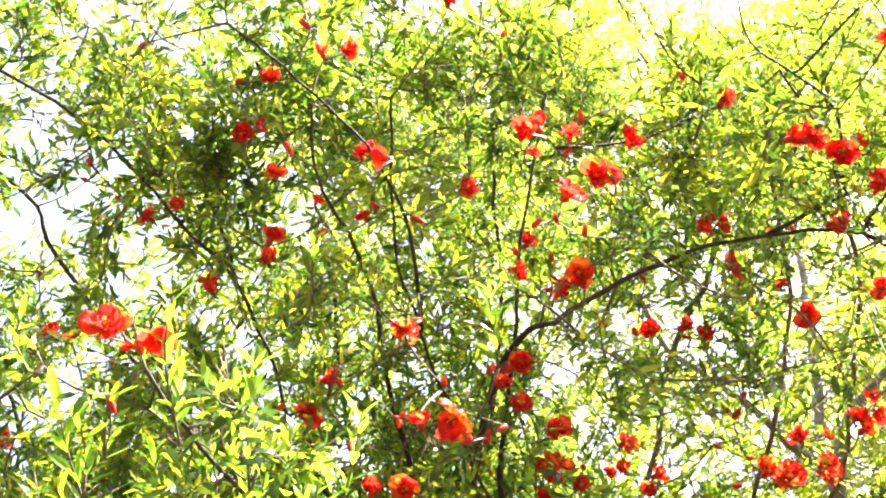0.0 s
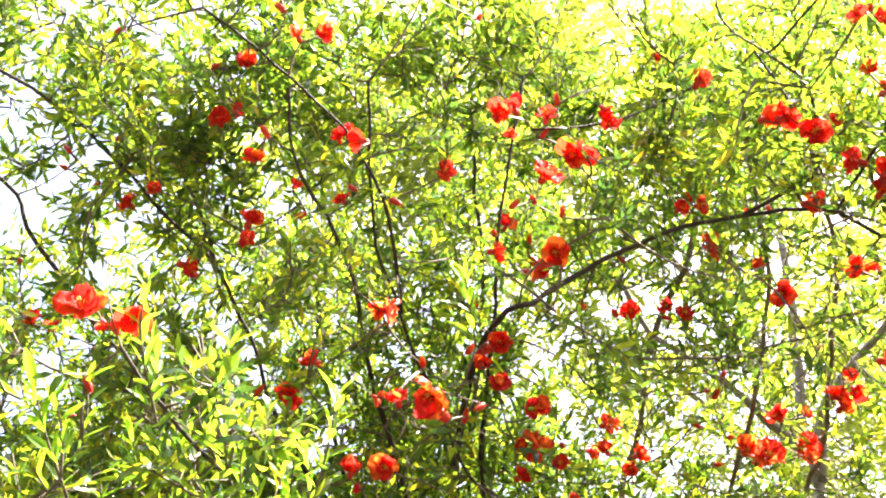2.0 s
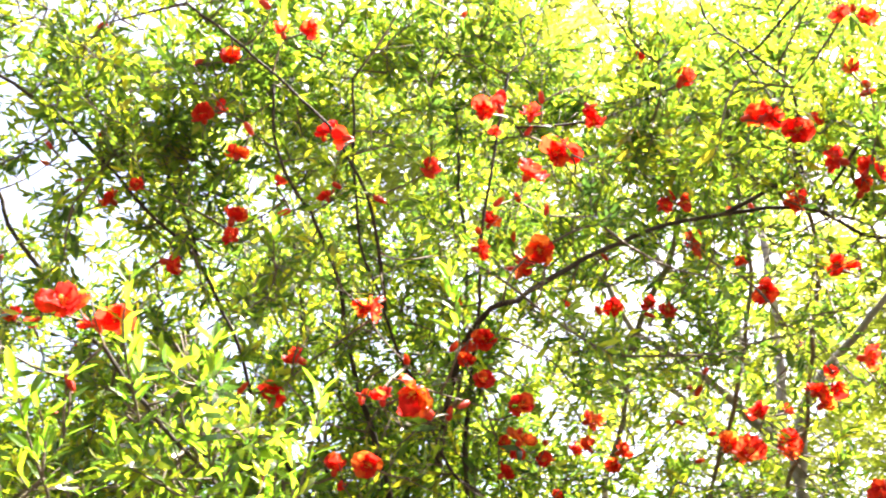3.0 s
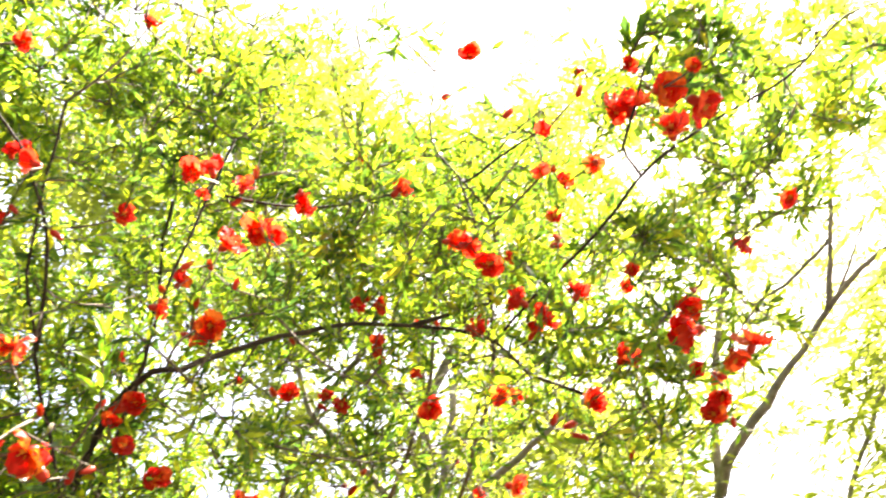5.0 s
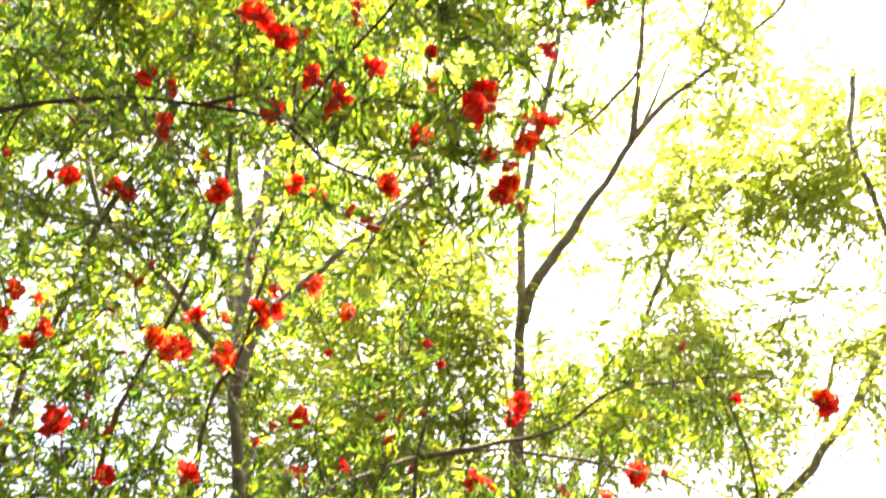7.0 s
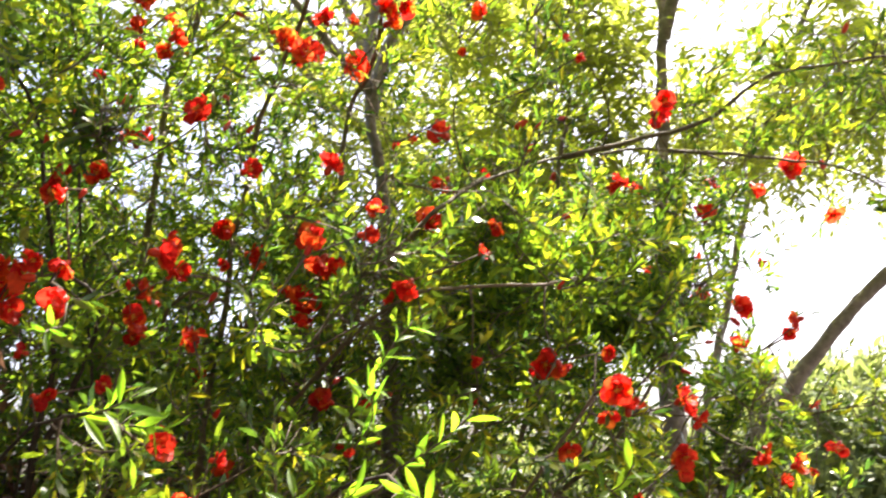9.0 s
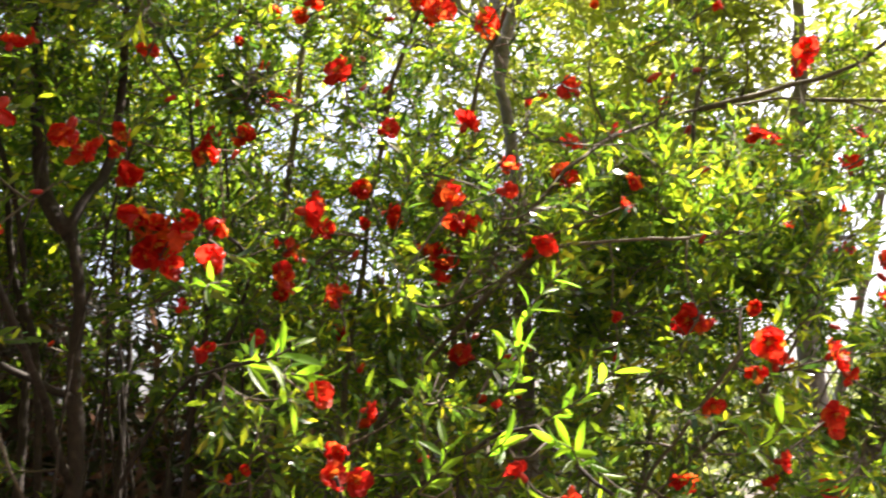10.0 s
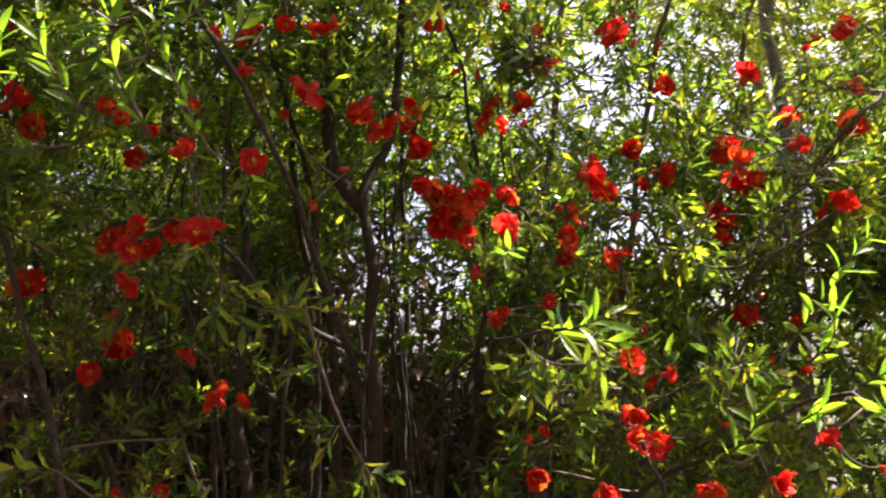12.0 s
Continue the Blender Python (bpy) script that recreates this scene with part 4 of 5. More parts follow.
bloom(1.134, 2.602, 2.195, 0.66, "deep")
bloom(1.118, 2.192, 2.265, 0.52, "deep")
bloom(1.118, 1.414, 2.299, 0.75)
bloom(1.076, 1.629, 2.304, 0.35, "bud")
bloom(1.145, 1.412, 2.344, 0.76)
bloom(1.110, 1.265, 2.366, 0.94)
bloom(1.112, 1.322, 2.370, 0.77)
bloom(1.106, 1.426, 2.394, 0.61, "deep")
bloom(1.064, 1.372, 2.489, 0.85)
bloom(1.163, 1.837, 1.333, 0.81)
bloom(1.167, 1.705, 1.379, 0.65)
bloom(1.245, 1.765, 1.406, 0.88)
bloom(1.167, 1.925, 1.497, 1.03)
bloom(1.216, 1.773, 1.503, 0.54)
bloom(1.188, 1.879, 1.653, 0.38, "bud")
bloom(1.228, 2.600, 2.080, 1.11)
bloom(1.171, 1.428, 2.307, 0.40, "bud")
bloom(1.181, 2.217, 2.392, 0.68)
bloom(1.163, 1.447, 2.399, 0.58)
bloom(1.178, 1.512, 2.644, 0.50, "bud")
bloom(1.168, 1.748, 2.790, 0.62, "deep")
bloom(1.281, 1.866, 1.202, 0.81, "deep")
bloom(1.306, 1.857, 1.236, 0.93, "deep")
bloom(1.335, 1.725, 1.415, 1.01)
bloom(1.339, 2.590, 2.107, 0.73)
bloom(1.255, 2.665, 2.241, 1.19)
bloom(1.306, 1.314, 2.783, 0.72)
bloom(1.390, 1.845, 1.192, 1.09, "deep")
bloom(1.404, 1.852, 1.301, 0.95)
bloom(1.378, 1.799, 1.318, 0.85)
bloom(1.418, 2.512, 2.237, 0.60, "bud")
bloom(1.396, 2.123, 2.260, 0.61, "star")
bloom(1.381, 2.167, 2.327, 0.60, "star")
bloom(1.380, 1.569, 2.860, 0.97)
bloom(1.438, 1.006, 3.053, 0.65)
bloom(1.500, 1.912, 1.392, 0.75)
bloom(1.473, 1.896, 1.487, 0.40, "bud")
bloom(1.515, 2.510, 2.097, 0.66, "bud")
bloom(1.459, 2.561, 2.184, 0.74, "bud")
bloom(1.465, 2.492, 2.236, 0.48, "bud")
bloom(1.523, 2.460, 2.249, 0.54, "bud")
bloom(1.642, 1.913, 1.208, 0.65)
bloom(1.625, 1.893, 1.316, 0.65)
bloom(1.634, 1.873, 1.335, 0.66, "deep")
bloom(1.556, 2.520, 1.991, 0.60, "bud")
bloom(1.644, 1.415, 2.002, 0.43, "star")
bloom(1.681, 1.885, 1.273, 0.65)
bloom(1.689, 1.859, 1.303, 0.88)
bloom(1.662, 2.457, 2.059, 0.72)
bloom(1.720, 2.427, 2.060, 0.66)
bloom(1.684, 2.440, 2.074, 0.90)
bloom(1.749, 2.356, 2.245, 1.03)
bloom(1.796, 2.153, 1.590, 0.89)
bloom(1.759, 2.453, 1.839, 0.72, "deep")
bloom(1.778, 2.171, 2.000, 0.88)
bloom(1.771, 2.334, 2.278, 1.14)
bloom(1.924, 1.683, 1.685, 0.65)
bloom(1.923, 2.453, 1.782, 1.03)
bloom(1.949, 1.703, 1.816, 0.88)
bloom(1.886, 2.389, 1.865, 0.72, "deep")
bloom(1.859, 2.322, 1.956, 1.12)
bloom(1.853, 2.318, 1.981, 0.82)
bloom(1.937, 2.211, 2.017, 0.75, "star")
bloom(2.034, 2.575, 1.667, 0.51, "bud")
bloom(1.977, 1.682, 1.756, 0.65)
bloom(2.009, 2.162, 2.070, 1.09)
bloom(2.068, 2.369, 1.858, 0.67, "deep")
bloom(2.101, 2.118, 1.929, 0.79)
bloom(2.067, 2.099, 2.056, 0.57, "bud")
bloom(2.120, 2.017, 2.410, 0.46, "bud")
bloom(2.163, 2.622, 1.739, 0.73, "bud")
bloom(2.335, 2.550, 1.743, 1.12)
bloom(2.253, 2.712, 1.802, 1.31)
bloom(2.437, 2.712, 1.732, 0.91)
bloom(2.479, 2.599, 1.372, 1.12)
bloom(2.700, 2.967, 1.298, 0.65)
bloom(2.690, 2.916, 1.524, 0.98, "deep")
bloom(2.937, 2.229, 2.416, 1.38)


for p, s, form in FLOWERS:
    P = np.array(p)
    da = np.min(np.linalg.norm(np.array(A.nodes) - P, axis=1))
    db = np.min(np.linalg.norm(np.array(B.nodes) - P, axis=1))
    plant = A if da < db else B
    plant.heads.append(np.array(open_flower(plant, p, s, form)))
for plant in (A, B):
    plant.grow(plant.heads, 0.0024, 1.2, share=0.3)

# crowns: flowers and some of the wood stay free of leaves towards the camera
CLEAR = [(2.47, 3.41, 2.31), (2.45, 3.36, 2.5), (2.43, 3.3, 2.7), (2.49, 3.45, 2.1), (1.12, 2.82, 2.0), (1.11, 2.81, 2.1), (1.09, 2.79, 2.22), (1.06, 2.76, 2.34), (0.05, 2.14, 1.50), (0.05, 2.14, 1.60), (0.03, 2.16, 1.68),
         (0.06, 2.18, 1.76), (0.06, 2.14, 1.40), (0.72, 2.34, 2.21), (0.70, 2.37, 2.10), (0.68, 2.40, 2.0), (1.06, 2.13, 1.88), (1.24, 2.23, 1.99),
         (1.43, 2.30, 2.07), (1.60, 2.30, 2.10), (0.42, 1.72, 2.47), (0.64, 1.74, 2.55), (-0.47, 1.55, 2.44)]
HEADS = np.array([tuple(p) for p, s, form in FLOWERS] + CLEAR) - HIGH_EYE
LOW_HEADS = np.array([tuple(p) if p.z < 1.95 else (0, -9, 0) for p, s, form in FLOWERS]) - LOW_EYE
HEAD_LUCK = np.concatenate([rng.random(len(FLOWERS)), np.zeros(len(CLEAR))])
goals_a = (fill((-0.03, 2.3, 2.28), (0.15, 0.12, 0.15), 80, thin=5) + fill((0.78, 1.85, 1.72), (0.35, 0.3, 0.14), 170) + fill((0.30, 2.35, 1.62), (0.32, 0.25, 0.25), 130) + fill((-0.45, 1.53, 2.50), (0.12, 0.10, 0.12), 34, thin=0) + fill((0.42, 1.48, 2.56), (0.04, 0.06, 0.11), 16, thin=0) + fill((0.92, 1.28, 2.60), (0.04, 0.05, 0.06), 6, thin=0) + fill((0.30, 1.88, 1.79), (0.12, 0.08, 0.12), 40, thin=0) + fill((0.35, 2.32, 2.3), (0.22, 0.16, 0.2), 45) + fill((-0.15, 1.95, 2.25), (1.05, 0.72, 0.85), 900) + fill((-1.05, 2.1, 1.9), (0.75, 0.7, 0.95), 430)
           + fill((0.55, 1.75, 2.62), (0.75, 0.55, 0.5), 430) + fill((-0.5, 1.95, 1.4), (0.65, 0.5, 0.6), 220)
           + fill((-0.28, 1.28, 1.84), (0.40, 0.2, 0.25), 170) + fill((0.77, 0.90, 2.57), (0.11, 0.10, 0.05), 24) + fill((0.95, 1.1, 2.75), (0.2, 0.15, 0.12), 10)
           + fill((1.15, 1.0, 2.9), (0.3, 0.16, 0.2), 40) + fill((0.35, 1.85, 1.25), (0.5, 0.42, 0.45), 170) + fill((0.72, 1.78, 1.6), (0.3, 0.2, 0.09), 80)
           + fill((-0.3, 2.4, 2.1), (0.9, 0.5, 0.45), 380) + fill((-0.7, 2.7, 1.7), (0.6, 0.4, 0.8), 260)
           + fill((1.0, 1.5, 2.45), (0.35, 0.3, 0.28), 150) + fill((-0.65, 1.55, 2.75), (0.5, 0.4, 0.3), 200)
           # layers near z 2, mostly out of view, added to shade what lies below
           + fill((-0.45, 3.0, 2.08), (0.85, 0.4, 0.34), 260) + fill((-0.58, 2.25, 1.96), (0.75, 0.62, 0.16), 420) + fill((-0.85, 2.0, 2.1), (0.6, 0.55, 0.12), 240) + fill((-0.1, 1.75, 2.35), (0.45, 0.35, 0.35), 140) + fill((-0.3, 2.6, 2.2), (0.9, 0.35, 0.3), 260)
           + fill((0.15, 3.2, 2.05), (0.75, 0.4, 0.28), 340) + fill((0.2, 3.15, 1.6), (0.6, 0.25, 0.4), 150) + fill((-0.35, 3.3, 0.95), (0.75, 0.25, 0.7), 170) + fill((-0.4, 3.58, 2.0), (0.9, 0.14, 0.12), 130)
           + fill((0.35, 2.1, 3.0), (0.6, 0.25, 0.3), 110) + fill((0.3, 1.65, 3.0), (0.45, 0.3, 0.25), 110) + fill((0.2, 1.9, 3.2), (0.6, 0.25, 0.25), 120)
           + fill((1.2, 1.45, 2.95), (0.3, 0.25, 0.22), 110) + fill((-0.55, 1.6, 2.95), (0.35, 0.25, 0.2), 90) + fill((0.9, 2.0, 3.1), (0.6, 0.3, 0.35), 130)
           + fill((0.0, 1.5, 2.85), (0.6, 0.35, 0.25), 150)
           + fill((0.05, 2.3, 2.6), (1.0, 0.4, 0.5), 230) + fill((-0.1, 3.1, 1.95), (0.7, 0.3, 0.3), 200))
goals_b = (fill((1.68, 2.18, 1.68), (0.17, 0.2, 0.34), 190) + fill((1.86, 2.3, 1.38), (0.16, 0.25, 0.18), 170) + fill((1.25, 2.15, 1.8), (0.55, 0.4, 0.16), 200) + fill((1.25, 2.35, 1.95), (0.75, 0.5, 0.5), 400) + fill((1.15, 2.0, 1.35), (0.7, 0.5, 0.55), 560)
           + fill((1.85, 2.35, 1.55), (0.45, 0.4, 0.5), 150) + fill((0.75, 2.35, 2.45), (0.45, 0.4, 0.45), 130)
           + fill((2.0, 1.95, 2.2), (0.45, 0.25, 0.15), 60) + fill((2.0, 1.75, 1.85), (0.12, 0.1, 0.12), 12)
           + fill((0.75, 2.5, 1.5), (0.5, 0.4, 0.6), 260) + fill((2.4, 2.75, 1.68), (0.3, 0.2, 0.15), 25)
           + fill((1.2, 2.9, 1.1), (1.0, 0.3, 0.8), 420) + fill((1.1, 2.55, 1.65), (0.8, 0.3, 0.3), 110)
           + fill((1.0, 2.15, 2.5), (0.65, 0.4, 0.5), 80) + fill((1.3, 2.35, 1.75), (0.7, 0.4, 0.2), 260) + fill((1.55, 2.75, 1.45), (0.45, 0.25, 0.25), 150) + fill((0.65, 3.55, 2.0), (0.8, 0.16, 0.14), 150))
# small sun flecks that reach the shaded interior
low = [p for p in goals_a if p[2] < 1.85 and p[0] < 0.5 and p[1] > 1.7]
FLECKS += [(low[i], 0.03) for i in rng.choice(len(low), 70, replace=False)]
A.grow(goals_a)
B.grow(goals_b)


# fresh shoots with single leaves
def single_leaf(seed):
    r = random.Random(seed)
    n, v, f = 7, [], []
    for i in range(n):
        a = i / (n - 1)
        w = 0.118 * math.sin(math.pi * a ** 1.1) ** 0.85 + 0.004
        bend = -0.10 * a * a + 0.03 * math.sin(4 * a + seed)
        for b in (-1, -0.5, 0, 0.5, 1):
            v.append((a, b * w, bend + abs(b) * w * 0.38))
    for i in range(n - 1):
        for j in range(4):
            f.append((i * 5 + j, (i + 1) * 5 + j, (i + 1) * 5 + j + 1, i * 5 + j + 1))
    return mesh_from("leaf", v, f, fresh_mat)


LEAVES = [single_leaf(s) for s in range(6)]
shoot_rand = random.Random(9)


def shoot(plant, points, pairs, length):
    """A young shoot with opposite leaves; each leaf is a part."""
    r = shoot_rand
    line = glide(points, 0.012)
    v, f = [], []
    tube(line, np.linspace(0.0020, 0.0010, len(line)), 6, v, f)
    start = np.array(plant.nodes)
    near = start[np.argmin(np.linalg.norm(start - line[0], axis=1))]
    tube([near, (near + line[0]) / 2 + np.array((0, 0, -0.01)), line[0]], [0.0020, 0.0020, 0.0020], 6, v, f)
    part("shoot", mesh_from("shoot", v, f, twig_mat), plant.ob, "pale green young shoot")
    for k in range(pairs):
        t = (0.15 + 0.85 * k / max(1, pairs - 1))
        i = min(len(line) - 2, int(t * (len(line) - 1)))
        p, w = Vector(line[i]), Vector(line[i + 1] - line[i]).normalized()
        turn = 90 * k + r.uniform(-25, 25)
        for s in (0, 180):
            q = w.to_track_quat("Z", "Y").to_matrix().to_4x4()
            m = Matrix.Translation(p) @ q @ pose(0, 0, 0, 0, 0, turn + s) @ pose(0, 0, 0, r.uniform(-35, 35), -r.uniform(30, 72), 0) @ Matrix.Scale(length * r.uniform(0.55, 1.0), 4)
            part("leaf", LEAVES[r.randrange(6)], plant.ob, at=m)


shoot(A, [(0.71, 1.70, 1.37), (0.71, 1.59, 1.41), (0.73, 1.55, 1.46), (0.76, 1.53, 1.50)], 8, 0.055)
shoot(A, [(0.70, 1.62, 1.33), (0.70, 1.53, 1.36), (0.69, 1.50, 1.40)], 6, 0.055)
shoot(A, [(0.76, 1.60, 1.30), (0.79, 1.52, 1.33), (0.83, 1.49, 1.37)], 6, 0.054)
shoot(A, [(0.32, 1.48, 1.36), (0.36, 1.42, 1.365), (0.39, 1.39, 1.38)], 7, 0.059)
shoot(A, [(0.38, 1.45, 1.35), (0.42, 1.41, 1.34)], 4, 0.052)
shoot(A, [(0.75, 1.45, 1.24), (0.73, 1.42, 1.26), (0.70, 1.41, 1.27)], 6, 0.055)
shoot(A, [(0.58, 1.62, 1.20), (0.60, 1.56, 1.24), (0.60, 1.54, 1.27)], 6, 0.052)
shoot(A, [(0.76, 1.59, 1.27), (0.81, 1.57, 1.24), (0.86, 1.56, 1.20)], 5, 0.052)
shoot(A, [(0.66, 1.56, 1.25), (0.67, 1.50, 1.27)], 4, 0.052)
shoot(A, [(0.30, 1.70, 1.50), (0.285, 1.66, 1.49), (0.28, 1.64, 1.48)], 4, 0.046)
shoot(A, [(-0.30, 1.20, 1.90), (-0.31, 1.12, 1.98), (-0.30, 1.08, 2.04)], 7, 0.057)
shoot(A, [(-0.22, 1.24, 1.86), (-0.22, 1.18, 1.94), (-0.21, 1.16, 2.0)], 7, 0.055)
shoot(A, [(-0.40, 1.22, 1.82), (-0.42, 1.17, 1.88), (-0.44, 1.15, 1.94)], 7, 0.055)
shoot(A, [(-0.12, 1.30, 1.84), (-0.10, 1.26, 1.90), (-0.09, 1.24, 1.96)], 7, 0.055)
shoot(A, [(-0.50, 1.25, 1.80), (-0.55, 1.2, 1.86)], 6, 0.052)
shoot(A, [(0.09, 1.45, 2.12), (0.08, 1.40, 2.17), (0.07, 1.36, 2.22)], 7, 0.055)
shoot(A, [(-0.20, 1.40, 2.25), (-0.20, 1.36, 2.31)], 5, 0.052)
shoot(A, [(-0.62, 1.75, 1.78), (-0.60, 1.68, 1.86), (-0.56, 1.66, 1.92)], 7, 0.055)
shoot(A, [(-0.52, 1.72, 1.76), (-0.48, 1.66, 1.82)], 6, 0.055)
shoot(A, [(-0.20, 1.52, 1.62), (-0.21, 1.40, 1.67), (-0.20, 1.34, 1.71)], 6, 0.055)
shoot(A, [(-0.28, 1.50, 1.64), (-0.29, 1.38, 1.68), (-0.28, 1.34, 1.72)], 6, 0.055)
shoot(A, [(-0.12, 1.50, 1.60), (-0.14, 1.38, 1.67), (-0.14, 1.34, 1.71)], 5, 0.052)
shoot(A, [(-0.36, 1.62, 1.68), (-0.37, 1.55, 1.75), (-0.36, 1.52, 1.79)], 6, 0.055)
shoot(B, [(1.10, 1.90, 1.72), (1.08, 1.82, 1.76), (1.06, 1.78, 1.80)], 7, 0.052)
shoot(B, [(1.20, 1.95, 1.70), (1.22, 1.88, 1.74), (1.25, 1.84, 1.78)], 7, 0.052)
shoot(B, [(1.40, 2.0, 1.70), (1.42, 1.92, 1.76), (1.42, 1.88, 1.81)], 7, 0.052)
shoot(B, [(1.15, 1.75, 1.25), (1.13, 1.62, 1.27), (1.12, 1.56, 1.30)], 6, 0.052)
for k in range(28):
    r = shoot_rand
    u = r.random()
    p = Vector((-0.05 - 0.42 * u, 1.42 - 0.24 * u, 1.74 + 0.16 * u)) + Vector((r.gauss(0, 0.07), r.gauss(0, 0.05), r.gauss(0, 0.05)))
    w = Vector((r.gauss(0, 0.35), r.gauss(-0.3, 0.25), 1)).normalized() * r.uniform(0.06, 0.11)
    shoot(A, [tuple(p), tuple(p + w * 0.5 + Vector((r.gauss(0, 0.008), r.gauss(0, 0.008), 0))), tuple(p + w)], r.choice((5, 6, 7)), r.uniform(0.034, 0.043))

# ---- pinnate-leaved trees behind ----
def fronds(plant, name, per_tip, label, size=1.0):
    """Feathery leaves: each a drooping midrib with pairs of leaflets."""
    base, way, up, L = [], [], [], []
    for line, d, share in plant.tips:
        for _ in range(per_tip):
            p = line[-1] + rng.normal(0, 0.03, 3)
            w = rng.normal(0, 0.7, 3) + np.array((0, 0, 0.05))
            if any(np.linalg.norm((p - q) - ((p - q) @ SUN_NP) * SUN_NP) < r + 0.12 for q, r in SUNNY):
                continue
            w /= np.linalg.norm(w)
            s = np.cross(w, (0, 0, 1.0))
            s /= np.linalg.norm(s) + 1e-9
            n = rng.integers(6, 10)
            ln = size * rng.uniform(0.16, 0.30)
            rib = [p + w * ln * t + np.array((0, 0, -0.45 * ln * t * t)) for t in np.linspace(0, 1, 5)]
            tube(rib, [0.0016] * 5, 3, plant.twig_v, plant.twig_f)
            for k in range(n):
                t = 0.2 + 0.8 * k / (n - 1)
                q = p + w * ln * t + np.array((0, 0, -0.45 * ln * t * t))
                for sg in (-1, 1):
                    base.append(q)
                    way.append(s * sg + w * 0.5 + np.array((0, 0, -0.25)) + rng.normal(0, 0.12, 3))
                    up.append(np.array((0, 0, 1.0)) + rng.normal(0, 0.3, 3))
                    L.append(size * rng.uniform(0.038, 0.060))
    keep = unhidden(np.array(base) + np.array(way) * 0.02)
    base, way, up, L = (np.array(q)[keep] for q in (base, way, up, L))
    me = leaf_cloud(name, base, way, up, L, L * 0.42, rng.normal(0.05, 0.05, len(L)), frond_mat)
    part(name, me, plant.ob, label, kind="stuff")


tree_1 = thing("young_tree", (2.55, 3.6, 0), "slender grey-barked young tree with feathery pale leaves", "tree", "young trees")
T = Plant(tree_1, grey_bark)
T.limb("trunk", [(2.60, 3.70, -0.05), (2.54, 3.56, 1.2), (2.47, 3.41, 2.31), (2.43, 3.30, 2.70), (2.38, 3.18, 3.04), (2.31, 3.06, 3.23), (2.29, 2.97, 3.43), (2.28, 2.79, 3.80), (2.29, 2.68, 4.03), (2.32, 2.6, 4.4)], 0.11, 0.012, bare=0.75, bare_from=2.5)
T.limb("limb", [(2.39, 3.19, 2.98), (2.35, 3.05, 3.05), (2.34, 2.80, 3.16), (2.29, 2.43, 3.25), (2.23, 2.24, 3.27), (2.27, 2.17, 3.34), (2.37, 2.04, 3.44), (2.51, 1.92, 3.59), (2.62, 1.83, 3.72), (2.7, 1.8, 3.9)], 0.028, 0.007)
T.limb("limb", [(2.23, 2.24, 3.27), (2.15, 2.07, 3.48), (2.10, 1.94, 3.71), (2.09, 1.86, 3.82), (2.1, 1.8, 4.1)], 0.013, 0.006)
T.limb("limb", [(2.16, 2.10, 3.44), (2.19, 2.35, 3.44), (2.25, 2.66, 3.53), (2.28, 2.79, 3.75)], 0.007, 0.006, 6)
T.limb("limb", [(2.25, 2.20, 3.32), (2.30, 2.13, 3.47), (2.32, 2.05, 3.60)], 0.007, 0.004, 6)
T.limb("limb", [(2.50, 3.5, 1.9), (2.3, 3.6, 2.3), (2.0, 3.7, 2.7), (1.7, 3.6, 3.1)], 0.014, 0.005)
T.limb("limb", [(2.53, 3.55, 1.4), (2.2, 3.8, 1.9), (1.8, 3.9, 2.2), (1.3, 3.9, 2.5)], 0.014, 0.005)
T.grow(fill((2.3, 2.0, 3.85), (0.6, 0.55, 0.55), 120, thin=.6) + fill((2.0, 3.5, 2.75), (0.5, 0.6, 0.75), 230, thin=.5) + fill((1.5, 3.8, 2.5), (0.6, 0.4, 0.6), 90, thin=.5)
       + fill((2.4, 2.9, 4.0), (0.5, 0.5, 0.6), 40), 0.004, 1.0)
fronds(T, "frond_mass", 3, "pale feathery sunlit leaves")
T.twigs()

tree_4 = thing("young_tree", (1.2, 2.98, 0), "forked pale grey tree trunk among the shrubs", "tree", "young trees")
T = Plant(tree_4, grey_bark)
T.limb("trunk", [(1.20, 2.98, -0.05), (1.18, 2.92, 1.0), (1.14, 2.84, 1.9), (1.11, 2.81, 2.14), (1.06, 2.76, 2.36), (1.07, 2.80, 2.53), (1.10, 2.80, 2.8), (1.14, 2.85, 3.2)], 0.075, 0.012, 10, bare=0.85)
T.limb("limb", [(1.07, 2.77, 2.32), (1.10, 2.69, 2.52), (1.23, 2.50, 2.67), (1.30, 2.42, 2.74), (1.5, 2.4, 2.95)], 0.022, 0.008, bare=0.8)
T.limb("limb", [(1.06, 2.76, 2.38), (0.88, 2.66, 2.52), (0.69, 2.58, 2.63), (0.58, 2.55, 2.72), (0.5, 2.5, 2.9)], 0.018, 0.008, bare=0.7)
T.grow(fill((1.55, 3.0, 3.0), (0.45, 0.4, 0.35), 45, thin=.5), 0.004, 1.2)
fronds(T, "frond_mass", 3, "pale feathery sunlit leaves")
T.twigs()

tree_2 = thing("young_tree", (2.95, 4.6, 0), "forked young tree with hanging feathery leaves farther off", "tree", "young trees")
T = Plant(tree_2, grey_bark)
T.limb("trunk", [(2.95, 4.6, -0.05), (3.0, 4.4, 0.8), (3.1, 4.1, 1.6), (3.2, 3.85, 2.4), (3.25, 3.66, 2.88), (3.30, 3.50, 3.18), (3.32, 3.35, 3.40), (3.36, 3.14, 3.66), (3.54, 2.89, 3.86), (3.7, 2.8, 4.1)], 0.045, 0.012)
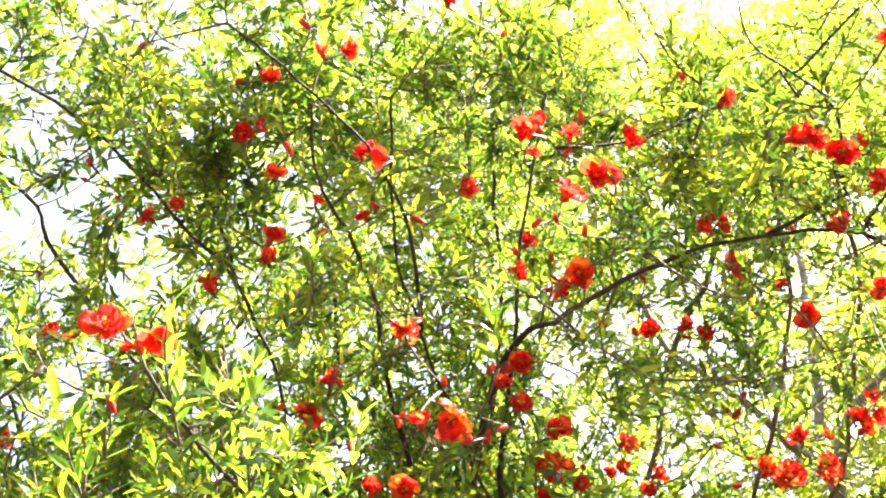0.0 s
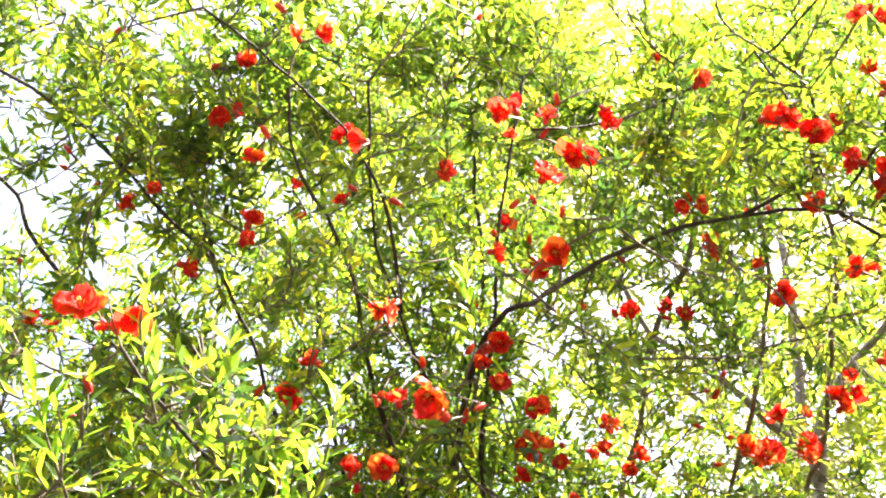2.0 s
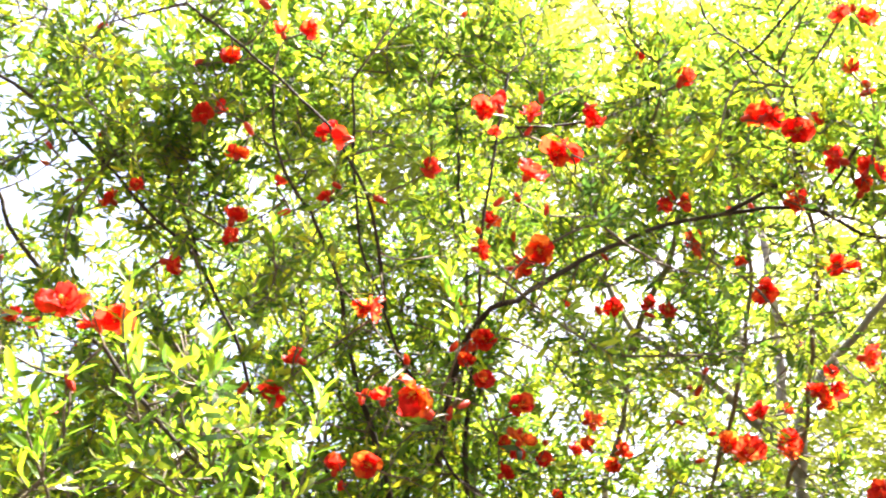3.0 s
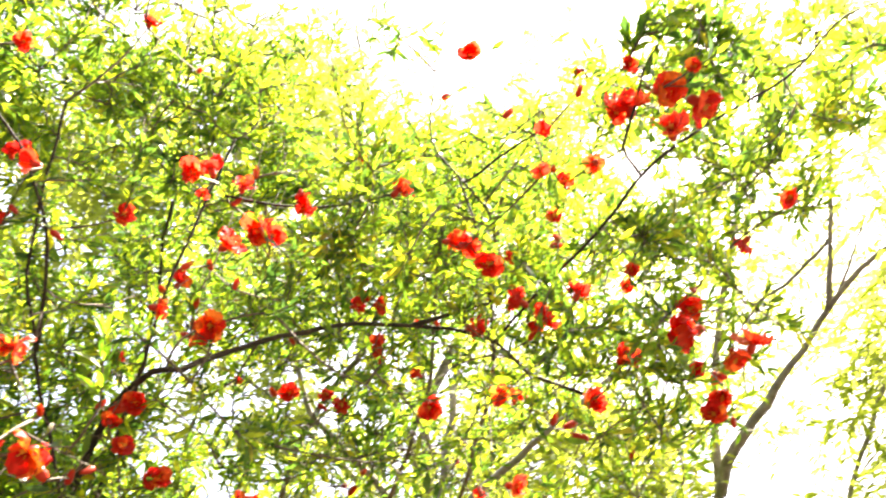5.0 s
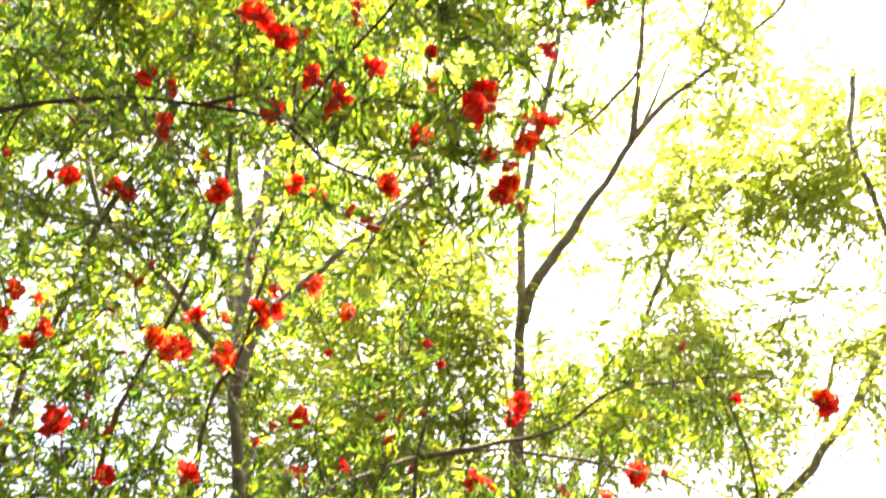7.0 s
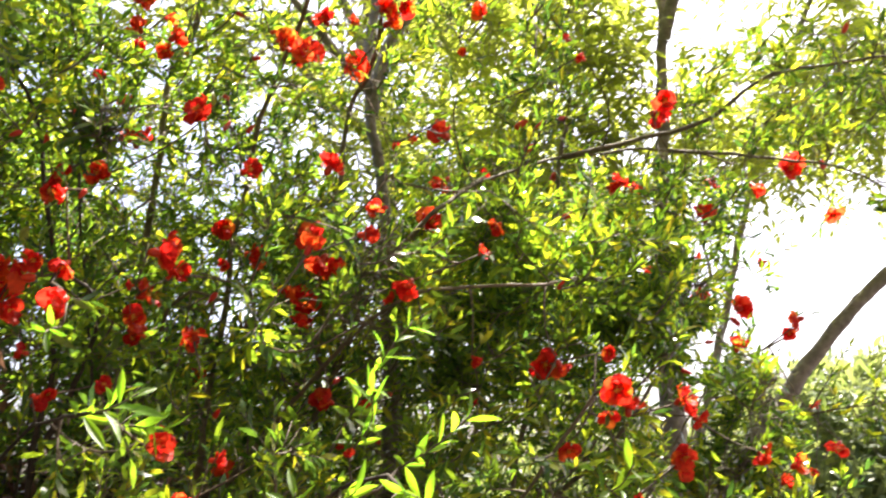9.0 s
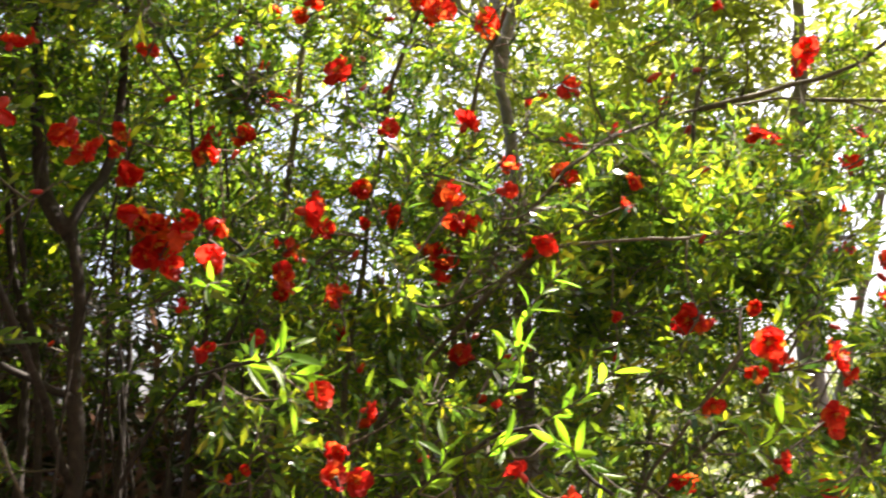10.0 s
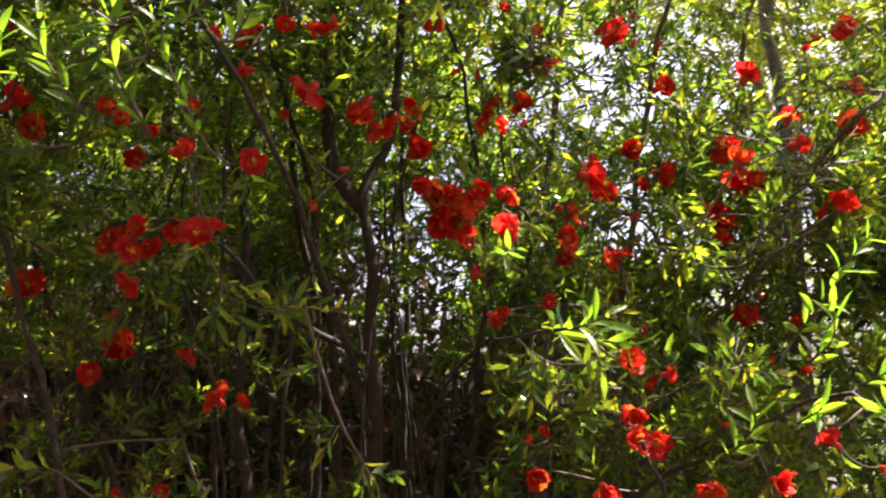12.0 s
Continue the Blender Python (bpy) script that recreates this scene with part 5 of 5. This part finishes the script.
T.limb("limb", [(3.36, 3.14, 3.66), (3.30, 3.0, 3.85), (3.27, 2.94, 4.02), (3.25, 2.9, 4.3)], 0.012, 0.005, 6)
T.limb("limb", [(3.29, 3.52, 3.14), (3.42, 3.6, 3.3), (3.54, 3.72, 3.39), (3.7, 3.6, 3.6)], 0.014, 0.006, 6)
T.limb("limb", [(3.25, 3.66, 2.88), (3.55, 3.5, 2.9), (3.9, 3.3, 2.95)], 0.013, 0.005, 6)
T.limb("limb", [(3.15, 3.98, 1.97), (3.0, 3.9, 2.4), (2.8, 3.8, 2.75)], 0.013, 0.005, 6)
T.grow(fill((3.35, 3.15, 3.75), (0.75, 0.6, 0.5), 120, thin=.5) + fill((3.5, 3.6, 2.95), (0.7, 0.5, 0.4), 110, thin=.5) + fill((3.5, 2.9, 2.85), (0.7, 0.5, 0.35), 60) + fill((2.8, 3.3, 2.75), (0.35, 0.3, 0.2), 40), 0.004, 1.0)
fronds(T, "frond_mass", 3, "pale feathery hanging leaves", 1.15)
T.twigs()

tree_3 = thing("leaning_tree", (2.2, 4.2, 0), "leaning grey tree trunk with thin feathery crown", "tree", "young trees")
T = Plant(tree_3, grey_bark)
T.limb("trunk", [(2.2, 4.2, -0.05), (2.75, 3.8, 1.0), (3.12, 3.57, 1.61), (3.42, 3.43, 1.99), (3.70, 3.33, 2.25), (4.0, 3.1, 2.62), (4.18, 2.89, 2.96), (4.23, 2.71, 3.37), (4.12, 2.62, 3.76), (3.96, 2.57, 3.98), (3.94, 2.45, 4.35)], 0.080, 0.014, bare=0.9)
T.limb("limb", [(4.1, 2.98, 2.8), (4.3, 2.9, 3.1), (4.6, 2.8, 3.4)], 0.014, 0.006, 6)
T.grow(fill((3.9, 2.5, 3.85), (0.45, 0.4, 0.55), 130, thin=.4) + fill((4.4, 2.8, 3.3), (0.4, 0.4, 0.3), 50), 0.004, 1.0)
fronds(T, "frond_mass", 3, "thin pale feathery leaves")
T.twigs()

tree_5 = thing("tall_tree", (1.95, 5.2, 0), "tall tree behind with a wide pale feathery crown in full sun", "tree", "young trees")
T = Plant(tree_5, grey_bark)
T.limb("trunk", [(1.95, 5.2, -0.05), (1.93, 5.15, 1.5), (1.85, 5.1, 2.9), (1.7, 5.0, 4.0), (1.5, 4.9, 4.9)], 0.09, 0.03)
T.limb("limb", [(1.78, 5.05, 3.5), (1.3, 4.9, 4.3), (0.6, 4.75, 4.9), (-0.3, 4.6, 5.4)], 0.035, 0.01)
T.limb("limb", [(1.7, 5.0, 4.0), (2.0, 4.8, 4.8), (2.4, 4.5, 5.6), (2.6, 4.3, 6.2)], 0.035, 0.01)
T.limb("limb", [(1.5, 4.9, 4.9), (1.2, 4.7, 5.6), (0.9, 4.4, 6.3)], 0.03, 0.01)
T.limb("limb", [(1.82, 5.08, 3.1), (1.2, 5.0, 3.6), (0.5, 4.9, 4.0), (-0.2, 4.8, 4.3)], 0.025, 0.008)
T.grow(fill((0.8, 4.7, 5.2), (1.7, 0.7, 1.1), 330, thin=.6) + fill((2.3, 4.5, 5.6), (0.8, 0.6, 1.0), 110, thin=.6) + fill((-0.6, 4.7, 4.6), (1.0, 0.5, 0.8), 110, thin=.6) + fill((0.85, 4.8, 3.5), (0.8, 0.45, 0.55), 55, thin=.8, gaps=False) + fill((1.9, 4.6, 3.3), (0.6, 0.4, 0.6), 60, thin=.8, gaps=False), 0.005, 2.0)
fronds(T, "frond_mass", 3, "pale feathery sunlit leaves", 1.35)
T.twigs()

for plant in (A, B):
    leaf_sprays(plant, "foliage", leaf_mat, 33, (0.020, 0.039), (0.25, 0.36), "narrow glossy green leaves")
    plant.twigs()

# ---- far bushes and cables ----
def far_bush(x, y, h, w, count, label, leaf=(0.06, 0.11), mat=far_mat):
    ob = thing("bush", (x, y, 0), label, "bush", "far bushes")
    P = Plant(ob, grey_bark)
    r = random.Random(int(x * 10 + y))
    for k in range(4):
        a = k * 1.6 + r.random()
        P.limb("stem", [(x + 0.1 * math.cos(a), y + 0.1 * math.sin(a), -0.05), (x + 0.3 * w * math.cos(a), y + 0.3 * w * math.sin(a), h * 0.45), (x + 0.5 * w * math.cos(a), y + 0.5 * w * math.sin(a), h * 0.8)], 0.03, 0.008, 6)
    goals = fill((x, y, h * 0.52), (w, w, h * 0.5), count, shell=0.35, thin=0.8)
    P.grow(goals, 0.005, 3.0)
    leaf_sprays(P, "foliage", mat, 14, leaf, (0.32, 0.5), "dense dull green leaves", spurs=(0.12, 0.3))
    P.twigs()


far_bush(6.35, 6.7, 2.15, 1.3, 1300, "rounded green bush in full sun far behind", (0.09, 0.16))
far_bush(0.95, 4.5, 1.8, 0.8, 420, "dense green bush behind the stems")
# row of backing shrubs added to darken the view between the stems
for k, x in enumerate((-2.1, -1.5, -0.95, -0.4, 0.15, 0.62)):
    far_bush(x, 3.36 + 0.12 * (k % 2), (2.2, 2.05, 2.2, 2.1, 2.0, 1.85)[k], 0.44, 430, "backing shrub by the garden wall, leaves coloured dark and brown for shade", (0.035, 0.065), shade_leaf_mat)
far_bush(2.0, 5.2, 2.0, 1.0, 260, "sunlit green bush behind the stems")
far_bush(3.9, 6.2, 1.8, 1.1, 240, "low green bush far behind")


def cable(a, b, sag):
    a, b = np.array(a), np.array(b)
    pts = [a + (b - a) * t + np.array((0, 0, -4 * sag * t * (1 - t))) for t in np.linspace(0, 1, 24)]
    v, f = [], []
    tube(pts, [0.007] * 24, 6, v, f)
    return tagged(new("overhead_cable", mesh_from("overhead_cable", v, f, cable_mat)), "thin black overhead cable against the sky", "cable", "overhead cables")


cable((-9.0, 4.6, 4.1), (20.0, 12.66, 5.73), 0.65)
cable((-9.0, 4.7, 3.85), (20.0, 12.76, 5.40), 0.65)


def cable_pole(x, y, h):
    ob = thing("cable_pole", (x, y, 0), "weathered wooden pole that carries the cables", "pole", "cable poles")
    v, f = [], []
    tube([(x, y, -0.05), (x, y, h * 0.5), (x, y, h)], [0.11, 0.10, 0.085], 10, v, f)
    part("post", mesh_from("post", v, f, grey_bark), ob)
    v, f = [], []
    tube([(x, y, h - 0.72), (x, y + 0.1, h - 0.7), (x, y + 0.25, h - 0.7)], [0.03, 0.03, 0.03], 8, v, f)
    part("bracket", mesh_from("bracket", v, f, grey_bark), ob)


cable_pole(-9.0, 4.6, 4.6)
cable_pole(20.0, 12.66, 6.1)
